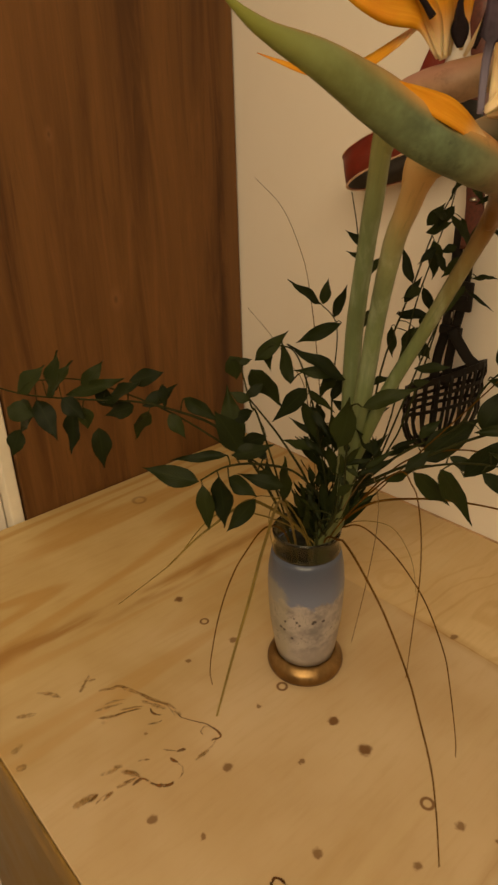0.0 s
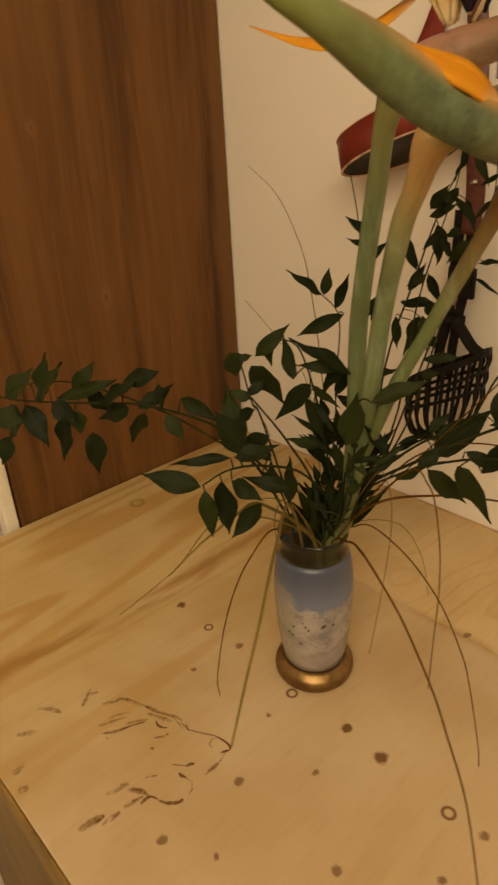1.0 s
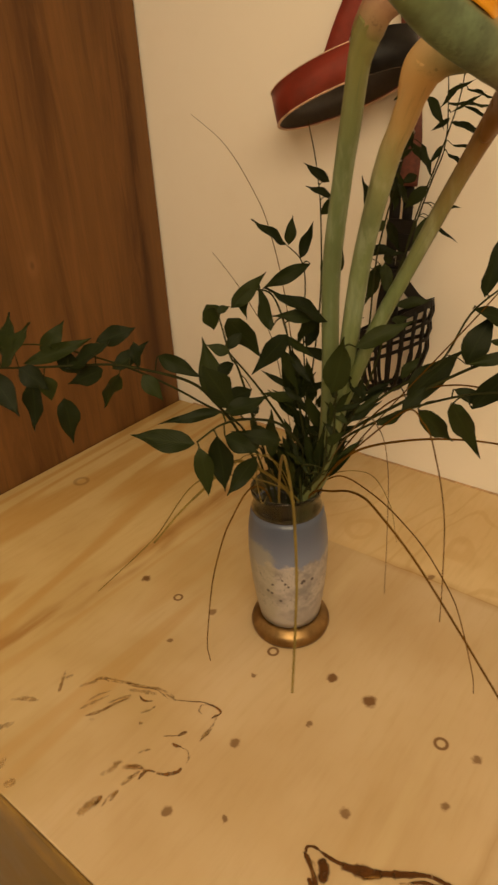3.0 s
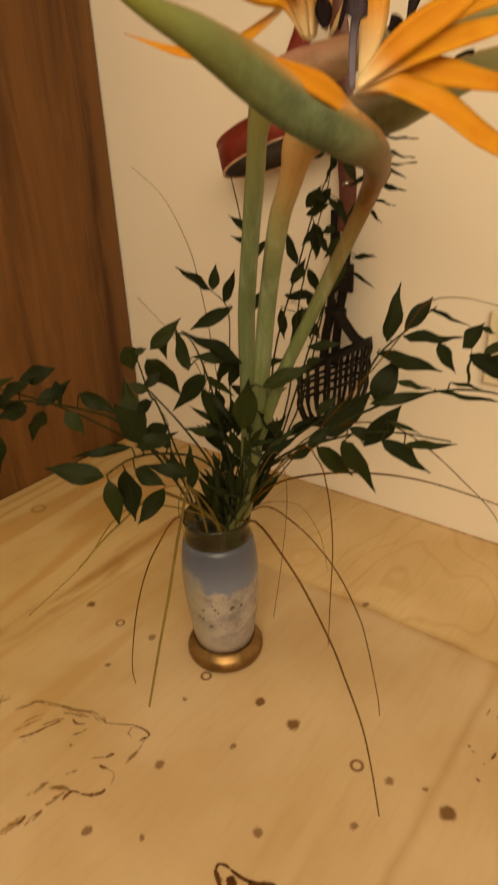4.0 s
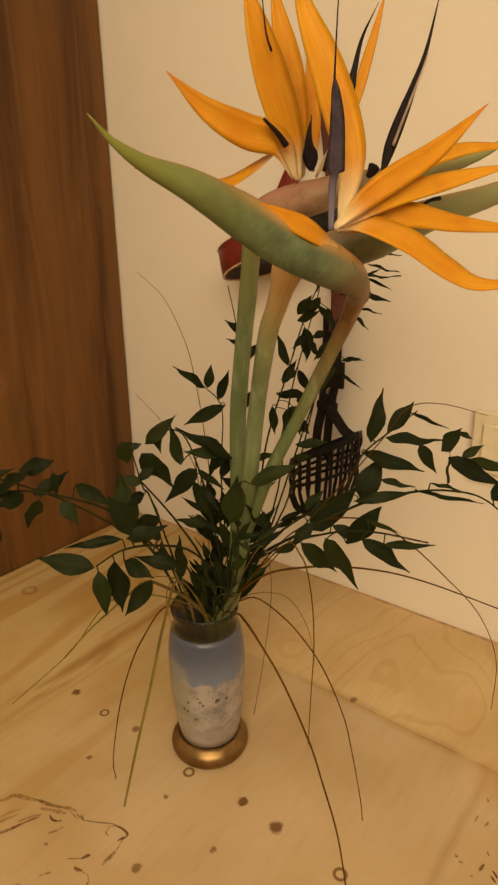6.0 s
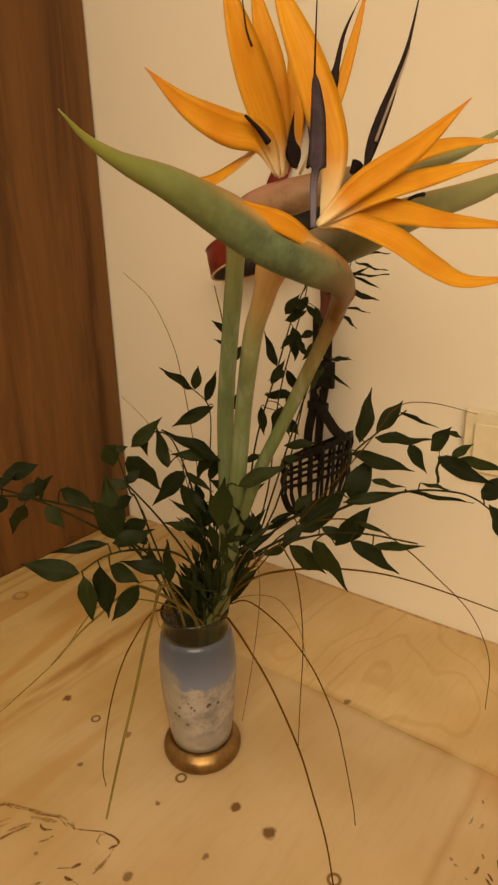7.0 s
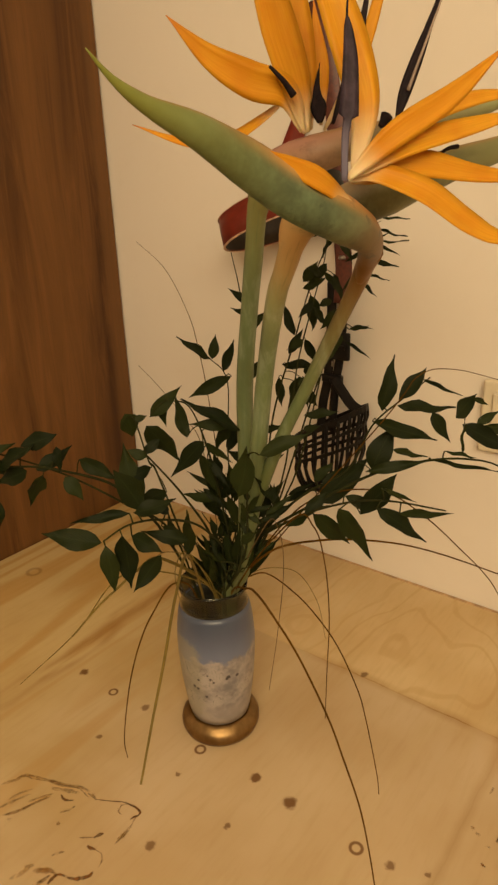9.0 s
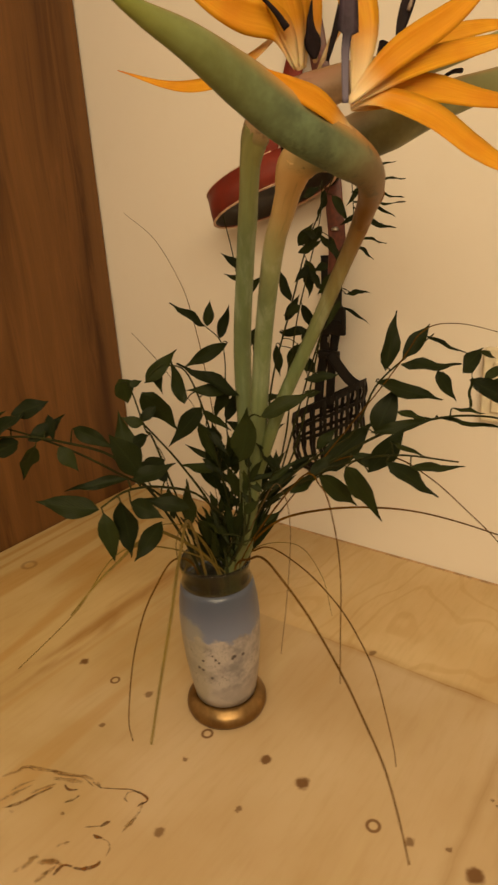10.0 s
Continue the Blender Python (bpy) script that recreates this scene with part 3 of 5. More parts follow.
stroke([(0.420, -0.501), (0.421, -0.500), (0.423, -0.499)], 0.004, M_BURN_SOFT)
for points, width, soft in (
        (((0.353, -0.494), (0.357, -0.487), (0.373, -0.480), (0.392, -0.472)), 0.003, 1), (((0.378, -0.479), (0.394, -0.474), (0.408, -0.466), (0.419, -0.464)), 0.004, 1),
        (((0.386, -0.482), (0.398, -0.476), (0.412, -0.470)), 0.006, 0), (((0.399, -0.480), (0.404, -0.482), (0.409, -0.481), (0.414, -0.477)), 0.0028, 2),
        (((0.421, -0.463), (0.425, -0.465), (0.430, -0.466)), 0.0034, 1), (((0.414, -0.491), (0.418, -0.486), (0.419, -0.480)), 0.0026, 0),
        (((0.453, -0.460), (0.451, -0.457), (0.454, -0.454)), 0.0018, 1), (((0.467, -0.462), (0.468, -0.458), (0.470, -0.455)), 0.003, 2),
        (((0.472, -0.464), (0.473, -0.474), (0.472, -0.481)), 0.005, 0), (((0.445, -0.572), (0.445, -0.567), (0.443, -0.561)), 0.0034, 1),
        (((0.450, -0.568), (0.449, -0.563), (0.448, -0.558)), 0.0026, 1), (((0.452, -0.562), (0.451, -0.557), (0.450, -0.552)), 0.0036, 1),
        (((0.438, -0.537), (0.445, -0.532), (0.453, -0.527)), 0.006, 1), (((0.449, -0.548), (0.450, -0.541), (0.452, -0.534)), 0.005, 0),
        (((0.347, -0.506), (0.351, -0.499), (0.357, -0.491)), 0.004, 0), (((0.375, -0.524), (0.383, -0.514), (0.388, -0.499), (0.395, -0.486)), 0.0032, 1)):
    stroke(points, width, (M_SMUDGE, M_BURN_SOFT, M_BURN)[soft])
# the second drawing
stroke([(0.591, -0.506), (0.589, -0.502), (0.593, -0.499), (0.599, -0.499)], 0.0032, M_CHAR)
stroke([(0.597, -0.499), (0.606, -0.499), (0.613, -0.498), (0.621, -0.496)], 0.0037, M_CHAR)
stroke([(0.613, -0.499), (0.622, -0.496), (0.631, -0.492), (0.642, -0.486)], 0.0083, M_CHAR)
stroke([(0.626, -0.496), (0.631, -0.494), (0.636, -0.491)], 0.0063, M_CHAR)
stroke([(0.636, -0.489), (0.644, -0.484), (0.652, -0.478), (0.659, -0.473)], 0.0070, M_CHAR)
stroke([(0.643, -0.485), (0.652, -0.479), (0.660, -0.473), (0.668, -0.469)], 0.0055, M_CHAR)
stroke([(0.665, -0.470), (0.672, -0.469), (0.680, -0.468), (0.688, -0.466)], 0.0045, M_CHAR)
stroke([(0.655, -0.483), (0.664, -0.476), (0.671, -0.474), (0.679, -0.471)], 0.0037, M_CHAR)
stroke([(0.641, -0.499), (0.647, -0.495), (0.651, -0.490)], 0.0055, M_CHAR)
stroke([(0.650, -0.486), (0.655, -0.483), (0.658, -0.479)], 0.0024, M_BURN_SOFT)
stroke([(0.588, -0.505), (0.595, -0.509), (0.604, -0.516), (0.610, -0.522)], 0.0052, M_CHAR)
stroke([(0.600, -0.503), (0.606, -0.507), (0.610, -0.517)], 0.0100, M_CHAR)
stroke([(0.596, -0.507), (0.600, -0.511), (0.605, -0.517)], 0.006, M_BURN_SOFT)
stroke([(0.600, -0.518), (0.605, -0.521), (0.611, -0.527)], 0.0045, M_CHAR)
stroke([(0.619, -0.514), (0.621, -0.513), (0.624, -0.513)], 0.003, M_BURN_SOFT)
stroke([(0.629, -0.498), (0.635, -0.493), (0.640, -0.489)], 0.004, M_BURN_SOFT)
# loose marks near the other end of the top
stroke([(0.697, -0.302), (0.699, -0.303), (0.700, -0.304)], 0.0036, M_BURN_SOFT)
stroke([(0.702, -0.306), (0.704, -0.306), (0.706, -0.307)], 0.0032, M_SMUDGE)
stroke([(0.718, -0.305), (0.719, -0.300), (0.719, -0.296)], 0.003, M_BURN)
stroke([(0.717, -0.283), (0.719, -0.285), (0.720, -0.287)], 0.0022, M_BURN_SOFT)
stroke([(0.726, -0.297), (0.729, -0.299), (0.732, -0.302)], 0.0026, M_BURN)
stroke([(0.726, -0.302), (0.729, -0.304), (0.732, -0.306)], 0.0026, M_BURN)
stroke([(0.700, -0.232), (0.702, -0.234), (0.702, -0.236)], 0.0024, M_BURN_SOFT)
stroke([(0.699, -0.264), (0.700, -0.259), (0.700, -0.254)], 0.0022, M_SMUDGE)
stroke([(0.708, -0.263), (0.709, -0.258), (0.709, -0.255)], 0.003, M_SMUDGE)
stroke([(0.714, -0.328), (0.716, -0.329), (0.718, -0.329)], 0.0026, M_BURN)
stroke([(0.736, -0.310), (0.740, -0.313), (0.744, -0.315)], 0.0026, M_BURN)
stroke([(0.729, -0.281), (0.731, -0.285), (0.733, -0.290)], 0.0024, M_BURN)
stroke([(0.713, -0.312), (0.715, -0.312), (0.715, -0.313)], 0.0022, M_SMUDGE)
stroke([(0.738, -0.325), (0.741, -0.325), (0.743, -0.326)], 0.0026, M_BURN)
stroke([(0.740, -0.296), (0.743, -0.300), (0.745, -0.304)], 0.0026, M_BURN)


# ---- vase and flowers ----
AXIS = Vector((0.459, -0.330, TOP))
VASE = AXIS + Vector((-0.0014, -0.0013, 0))


def at(r, n, z):
    """A place in the bouquet: metres across, towards the room, and above the top."""
    return AXIS + RIGHT * r + NEAR * n + Vector((0, 0, z))


vase = thing("vase", VASE, "small blue and white painted glass vase with a gold foot", "vase")
vase.rotation_euler = (0, 0, 0)
body = part("body", lathe([(0.0285, 0.0200), (0.0300, 0.0281), (0.0318, 0.0407), (0.0345, 0.0638), (0.0360, 0.0880), (0.0362, 0.1058), (0.0350, 0.1227),
                           (0.0331, 0.1342), (0.0317, 0.1400), (0.0296, 0.1400), (0.0310, 0.1332), (0.0332, 0.1164), (0.0340, 0.0985), (0.0335, 0.0827), (0.0300, 0.0407), (0.0270, 0.0260)], (0, 0, 0)), M_VASE, vase)
body.matrix_parent_inverse = Matrix.Identity(4)
neck = part("rim", lathe([(0.0316, 0.1403), (0.0303, 0.1442), (0.0296, 0.1489), (0.0300, 0.1531), (0.0312, 0.1568), (0.0315, 0.1594), (0.0303, 0.1610), (0.0290, 0.1594), (0.0284, 0.1531),
                          (0.0282, 0.1489), (0.0288, 0.1442), (0.0297, 0.1403)], (0, 0, 0)), M_GLASS, vase, "clear glass neck and rim")
neck.visible_shadow = False
neck.matrix_parent_inverse = Matrix.Identity(4)
# added dark liner: its colour stands in for the shade inside the vase
inner = part("inner_wall", lathe([(0.0268, 0.0281), (0.0294, 0.0407), (0.0328, 0.0827), (0.0334, 0.0985), (0.0326, 0.1164), (0.0305, 0.1332), (0.0290, 0.1395), (0.0286, 0.1395), (0.0300, 0.1321), (0.0320, 0.1153), (0.0328, 0.0985), (0.0322, 0.0827), (0.0288, 0.0418), (0.0262, 0.0302)], (0, 0, 0)), M_SHADE_LINER, vase, "added dark liner standing in for the shade inside the vase")
inner.matrix_parent_inverse = Matrix.Identity(4)
foot = part("foot", lathe([(0.0335, 0.0005), (0.0366, 0.002), (0.0378, 0.0055), (0.0379, 0.0085), (0.0370, 0.0118), (0.0348, 0.0148), (0.0318, 0.0172), (0.0303, 0.0188), (0.0285, 0.0190)], (0, 0, 0)), M_GOLD, vase, "aged gold metal foot")
foot.matrix_parent_inverse = Matrix.Identity(4)


def rooted(points):
    """The same way, begun inside the vase."""
    r, n, z = points[0]
    lim = 0.022 / max(0.022, math.hypot(r, n))
    return [at(r * lim * 0.35, n * lim * 0.35, 0.045), at(r * lim * 0.85, n * lim * 0.85, 0.15)] + [at(*p) for p in points if p[2] > 0.165]


def flower(points, thin, thick, material, label):
    ob = thing("bird_of_paradise_flower", AXIS + Vector((0, 0, 0.045)), label, "flower", "flowers in the vase")
    way = rooted(points)

    def section(s):
        f = max(0.0, (s - 0.58) / 0.42)
        r = (thin + (thick - thin) * f * f) / 2 * (1 + 0.02 * math.sin(s * 40)) 
        return [(r * math.cos(a), r * math.sin(a)) for a in (2 * math.pi * k / 12 for k in range(12))]

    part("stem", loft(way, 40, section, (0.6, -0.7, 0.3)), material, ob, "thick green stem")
    return ob


def spathe(ob, points, heights, label):
    """The boat-shaped sheath of a flower; heights in mm, one for each point."""
    way = [at(*p) for p in points]
    material = M_SPATHE if "blue" in label else M_SPATHE_PINK if "pink" in label else M_SPATHE_DULL
    steps = np.linspace(0, 1, len(heights))

    def section(s):
        h = float(np.interp(s, steps, heights)) / 2000
        w = h * 0.8
        ring = []
        for k in range(16):
            a = 2 * math.pi * k / 16
            y = math.sin(a)
            ring.append((w * math.cos(a) * (1 - 0.45 * max(0, y) ** 2), h * y))
        return ring

    part("spathe", loft(way, 45, section, (0.1, -0.1, 1.0)), material, ob, label)


def blade_section(width, thick, base=0.2, peak=0.45, fold=0.4):
    def section(s):
        if s < peak:
            f = base + (1 - base) * math.sin(math.pi / 2 * s / peak)
        else:
            f = math.cos(math.pi / 2 * (s - peak) / (1 - peak)) ** 1.15
        w, t = width / 2 * f + 0.0002, thick * (0.4 + 0.6 * f)
        d = w * fold
        return [(-w, d), (-w * 0.5, d * 0.25 - t * 0.5), (0, -t), (w * 0.5, d * 0.25 - t * 0.5), (w, d), (w * 0.5, d * 0.25 + t * 0.5), (0, t * 0.2), (-w * 0.5, d * 0.25 + t * 0.5)]

    return section


def sepal(ob, points, width):
    turn = Vector((0.687, -0.727, 0.35)) + 0.25 * Vector((math.sin(points[-1][0] * 90), math.cos(points[-1][2] * 70), 0))
    part("sepal", loft([at(*p) for p in points], 26, blade_section(width, 0.0013), turn), M_SEPAL, ob)


def tongue(ob, points, width, arrow, split=False):
    """The dark arrow-shaped petal; arrow gives it the two lobes low down."""
    def section(s):
        if arrow:
            f = float(np.interp(s, (0, 0.40, 0.43, 0.5, 0.75, 0.92, 1), (0.3, 0.42, 1.0, 0.92, 0.72, 0.42, 0.05)))
        else:
            f = 0.3 + 0.7 * math.sin(math.pi * min(1, s * 1.7)) if s < 0.5 else max(0.06, 0.62 * (1 - s) / 0.5)
        w = width / 2 * f
        return [(-w, 0.0), (-w * 0.5, -w * 0.35), (0, -w * 0.5), (w * 0.5, -w * 0.35), (w, 0.0), (w * 0.4, w * 0.1), (0, -w * 0.12), (-w * 0.4, w * 0.1)]

    petal = part("tongue", loft([at(*p) for p in points], 30, section, (0.687, -0.727, 0.3)), M_PURPLE if arrow else M_STAMEN, ob, "dark purple arrow-shaped petal" if arrow else "dark withered petal")
    if split:
        way = spline([at(*p) for p in points], 40)
        # pale strip laid on the petal: the thin membrane's sheen given as colour
        part("membrane", rod([q + NEAR * width * 0.32 + RIGHT * width * 0.12 for q in way[9:30:4]], 0.0009, 0.0004, 20, 6), M_MEMBRANE_SHEEN, petal, "pale strip standing in for the sheen of the petal's thin membrane")


def thread(ob, points, thick):
    part("stamen", rod([at(*p) for p in points], thick / 2, thick / 5, sides=8), M_STAMEN, ob)


def leaf_mesh(k):
    """A pointed leaf of length 1 and width 1 along +y, creased and bowed, of shape k."""
    rng = random.Random(k)
    bm = bmesh.new()
    uv = bm.loops.layers.uv.new()
    bow, fold, skew, peak = rng.uniform(-0.16, 0.1), rng.uniform(0.05, 0.22), rng.uniform(-0.06, 0.06), rng.uniform(0.36, 0.46)
    rows = []
    for i in range(9):
        s = i / 8
        f = math.sin(math.pi * s ** (math.log(0.5) / math.log(peak))) ** (0.95 if s < peak else 1.4)
        w = max(0.01, f) / 2
        z = bow * (s - s * s) * 4 * 0.5
        x0 = skew * math.sin(math.pi * s)
        rows.append([bm.verts.new((x0 + w * c, s, z + fold * w * abs(c) * 0.4 - 0.05 * (abs(c) == 1) * math.sin(s * 11 + k))) for c in (-1, -0.5, 0, 0.5, 1)])
    for i in range(8):
        for j in range(4):
            f = bm.faces.new((rows[i][j], rows[i][j + 1], rows[i + 1][j + 1], rows[i + 1][j]))
            for lp, (a, b) in zip(f.loops, ((i, j), (i, j + 1), (i + 1, j + 1), (i + 1, j))):
                lp[uv].uv = (a / 8, b / 4)
    return finish(bm, "leaf", M_LEAF)


LEAVES = [leaf_mesh(k) for k in range(8)]
rng = random.Random(11)


def ruscus(label, points, thick, leaves):
    """A leafy branch: its stem, then leaves as (base, tip, width in mm)."""
    way = rooted(points)
    ob = thing("leaf_branch", way[0], label, "foliage", "leaf branches in the vase")
    part("stem", rod(way, thick * 1.25, thick * 0.45, sides=6), M_TWIG, ob, "thin green stem")
    path = spline(way, 80)
    for a, b, c, d, e, f, w in leaves:
        base, tip = at(a, b, c), at(d, e, f)
        stalk = min(path, key=lambda q: (q - base).length)
        if 0.004 < (stalk - base).length < 0.022:
            part("leaf_stalk", rod([stalk, (stalk + base) / 2 + Vector((0, 0, 0.002)), base], thick * 0.5, thick * 0.4, 4, 5), M_TWIG, ob)
        y = (tip - base)
        size = y.length
        y.normalize()
        face = Vector((0.687, -0.727, 0.5)) + Vector((rng.uniform(-0.5, 0.5), rng.uniform(-0.5, 0.5), rng.uniform(-0.3, 0.5)))
        z = (face - face.dot(y) * y).normalized()
        x = y.cross(z)
        leaf = new("leaf", LEAVES[rng.randrange(8)])
        leaf.parent = ob
        m = Matrix((x, y, z)).transposed().to_4x4() @ Matrix.Diagonal((w / 1000, size, size, 1))
        leaf.matrix_basis = Matrix.Translation(base - way[0]) @ m
    return ob


def grass(points, thick, material):
    way = [at(*p) for p in points]
    r, n, z = points[0]
    lim = 0.024 / max(0.024, math.hypot(r, n))
    way = [at(r * lim * 0.5, n * lim * 0.5, 0.06), at(r * lim, n * lim, 0.155)] + [p for p in way[1:]]
    for p in way[2:]:
        p.z = max(p.z, TOP + 0.004)
    kind = "dry straw-coloured" if material == M_STRAW else "dry brown" if material == M_DRY else "dark thin" if thick < 0.0015 else "green"
    ob = thing("grass_blade", way[0], kind + " grass blade arching out of the vase", "grass", "grass blades in the vase")
    part("blade", rod(way, thick * 0.6, thick * 0.22, 10 * (len(way) - 1), 6), material, ob)


# front flower
front = flower([(0.023, 0.036, 0.216), (0.029, 0.047, 0.243), (0.042, 0.058, 0.286), (0.054, 0.061, 0.318), (0.072, 0.066, 0.357), (0.090, 0.074, 0.399), (0.100, 0.088, 0.429), (0.101, 0.104, 0.444), (0.100, 0.116, 0.451)], 0.0098, 0.0148, M_STEM_BROWN, 'tall orange bird of paradise flower with a long green beak')
spathe(front, [(0.101, 0.091, 0.432), (0.101, 0.101, 0.441), (0.100, 0.115, 0.450), (0.091, 0.140, 0.461), (0.074, 0.156, 0.470), (0.054, 0.169, 0.479), (0.038, 0.178, 0.487), (0.021, 0.189, 0.497), (-0.001, 0.206, 0.509), (-0.020, 0.220, 0.517), (-0.032, 0.228, 0.525), (-0.040, 0.234, 0.534)],
       [10.0, 14.2, 16.4, 19.6, 24.2, 25.1, 24.1, 21.4, 14.5, 7.4, 3.1, 0.5], 'blue-green beak-like spathe with an orange upper edge')
sepal(front, [(0.071, 0.172, 0.490), (0.093, 0.170, 0.508), (0.124, 0.162, 0.526), (0.156, 0.150, 0.550)], 0.0126)
sepal(front, [(0.073, 0.168, 0.490), (0.104, 0.165, 0.504), (0.140, 0.155, 0.513), (0.182, 0.140, 0.522)], 0.0108)
sepal(front, [(0.076, 0.158, 0.489), (0.087, 0.162, 0.492), (0.112, 0.160, 0.495), (0.145, 0.155, 0.490), (0.208, 0.140, 0.485)], 0.0138)
sepal(front, [(0.075, 0.162, 0.489), (0.086, 0.168, 0.491), (0.109, 0.172, 0.482), (0.133, 0.170, 0.467), (0.154, 0.168, 0.459), (0.188, 0.165, 0.461)], 0.0144)
sepal(front, [(0.076, 0.165, 0.493), (0.083, 0.152, 0.520), (0.079, 0.146, 0.542), (0.070, 0.140, 0.570), (0.061, 0.134, 0.595), (0.054, 0.130, 0.620)], 0.0197)
sepal(front, [(0.079, 0.158, 0.475), (0.058, 0.176, 0.488), (0.044, 0.181, 0.495), (0.028, 0.188, 0.503)], 0.0101)
tongue(front, [(0.068, 0.178, 0.489), (0.068, 0.178, 0.508), (0.070, 0.176, 0.521), (0.071, 0.172, 0.541), (0.070, 0.168, 0.559)], 0.0099, True)
thread(front, [(0.070, 0.168, 0.558), (0.071, 0.165, 0.575), (0.073, 0.160, 0.604)], 0.0012)
tongue(front, [(0.101, 0.150, 0.517), (0.106, 0.148, 0.532), (0.117, 0.142, 0.557), (0.125, 0.138, 0.577), (0.134, 0.130, 0.609)], 0.0066, False, True)
# back flower
back = flower([(0.023, 0.026, 0.184), (0.027, 0.034, 0.232), (0.029, 0.032, 0.276), (0.031, 0.023, 0.347), (0.036, 0.033, 0.412), (0.039, 0.040, 0.445), (0.041, 0.048, 0.474), (0.043, 0.054, 0.487), (0.045, 0.057, 0.492)], 0.0131, 0.0158, M_STEM, 'orange bird of paradise flower leaning behind the front one')
spathe(back, [(0.041, 0.047, 0.470), (0.042, 0.051, 0.480), (0.044, 0.054, 0.488), (0.048, 0.064, 0.498), (0.059, 0.075, 0.504), (0.073, 0.085, 0.506), (0.102, 0.088, 0.513), (0.147, 0.080, 0.520), (0.188, 0.070, 0.532), (0.223, 0.060, 0.548)],
       [12.2, 16.4, 19.2, 19.0, 19.0, 22.5, 18.6, 11.8, 7.6, 1.2], 'pinkish green spathe with a purple edge')
sepal(back, [(0.066, 0.090, 0.517), (0.059, 0.092, 0.540), (0.048, 0.096, 0.569), (0.039, 0.100, 0.597), (0.033, 0.100, 0.622)], 0.0224)
sepal(back, [(0.069, 0.085, 0.519), (0.066, 0.085, 0.544), (0.061, 0.085, 0.576), (0.055, 0.085, 0.602), (0.050, 0.085, 0.627)], 0.0161)
sepal(back, [(0.064, 0.090, 0.518), (0.053, 0.095, 0.537), (0.032, 0.100, 0.543), (0.010, 0.105, 0.554), (-0.011, 0.110, 0.572)], 0.0190)
sepal(back, [(0.056, 0.092, 0.536), (0.042, 0.090, 0.525), (0.024, 0.080, 0.515), (0.008, 0.068, 0.5138), (-0.010, 0.060, 0.5172), (-0.036, 0.050, 0.5275)], 0.0095)
sepal(back, [(0.079, 0.080, 0.519), (0.099, 0.080, 0.554), (0.112, 0.075, 0.591), (0.122, 0.070, 0.624)], 0.0067)
sepal(back, [(0.077, 0.080, 0.522), (0.077, 0.080, 0.548), (0.075, 0.078, 0.566), (0.073, 0.076, 0.587)], 0.0089)
tongue(back, [(0.083, 0.085, 0.522), (0.097, 0.082, 0.563), (0.101, 0.080, 0.577), (0.106, 0.078, 0.596), (0.116, 0.075, 0.615)], 0.0063, False)
tongue(back, [(0.074, 0.092, 0.522), (0.073, 0.092, 0.531), (0.072, 0.092, 0.540), (0.074, 0.090, 0.553)], 0.0094, False)
thread(back, [(0.057, 0.102, 0.535), (0.051, 0.104, 0.542), (0.043, 0.106, 0.549)], 0.0042)
thread(back, [(0.048, 0.104, 0.583), (0.045, 0.104, 0.592), (0.043, 0.104, 0.608)], 0.0014)
# third flower
third = flower([(0.023, 0.038, 0.202), (0.028, 0.048, 0.236), (0.034, 0.054, 0.279), (0.041, 0.064, 0.359), (0.046, 0.092, 0.420), (0.051, 0.102, 0.442), (0.056, 0.109, 0.461), (0.059, 0.112, 0.469)], 0.0124, 0.0172, M_STEM_PALE, 'bird of paradise flower with its grey-green beak turned aside')
spathe(third, [(0.053, 0.104, 0.448), (0.055, 0.108, 0.459), (0.058, 0.111, 0.467), (0.065, 0.116, 0.473), (0.078, 0.121, 0.475), (0.091, 0.124, 0.479), (0.107, 0.125, 0.484), (0.142, 0.120, 0.496), (0.186, 0.110, 0.508), (0.236, 0.100, 0.527)],
       [12.2, 17.6, 21.6, 23.0, 23.4, 25.8, 25.7, 18.7, 13.0, 1.1], 'dull olive green spathe')
sepal(third, [(0.085, 0.140, 0.493), (0.123, 0.120, 0.519), (0.164, 0.100, 0.532), (0.209, 0.090, 0.536)], 0.0103)
thread(third, [(0.133, 0.152, 0.504), (0.127, 0.155, 0.503), (0.122, 0.157, 0.500), (0.123, 0.157, 0.494)], 0.0025)
thread(third, [(0.105, 0.120, 0.522), (0.103, 0.121, 0.519), (0.101, 0.122, 0.517)], 0.0074)
# leafy branches
ruscus('slender green leaf branch rising behind the flower stems', [(0.015, 0.000, 0.198), (0.005, 0.010, 0.265), (-0.002, 0.030, 0.306), (-0.013, 0.040, 0.339), (-0.029, 0.045, 0.346)], 0.0011,
       [(-0.034, 0.040, 0.342, -0.031, 0.034, 0.322, 7.3), (-0.042, 0.045, 0.334, -0.017, 0.046, 0.357, 11.2), (-0.016, 0.045, 0.316, -0.022, 0.042, 0.349, 10.4), (0.025, 0.040, 0.317, -0.019, 0.042, 0.345, 11.3), (0.018, 0.035, 0.321, -0.014, 0.038, 0.324, 10.6), (0.016, 0.030, 0.323, 0.006, 0.020, 0.294, 11.6), (-0.045, 0.050, 0.328, -0.022, 0.038, 0.295, 19.0), (-0.036, 0.050, 0.318, -0.051, 0.058, 0.308, 7.9), (-0.004, 0.045, 0.312, -0.030, 0.039, 0.282, 14.4), (-0.006, 0.035, 0.297, 0.006, 0.029, 0.259, 9.8), (-0.001, 0.030, 0.292, 0.015, 0.042, 0.269, 6.6), (-0.003, 0.030, 0.305, 0.019, 0.029, 0.286, 6.6)])
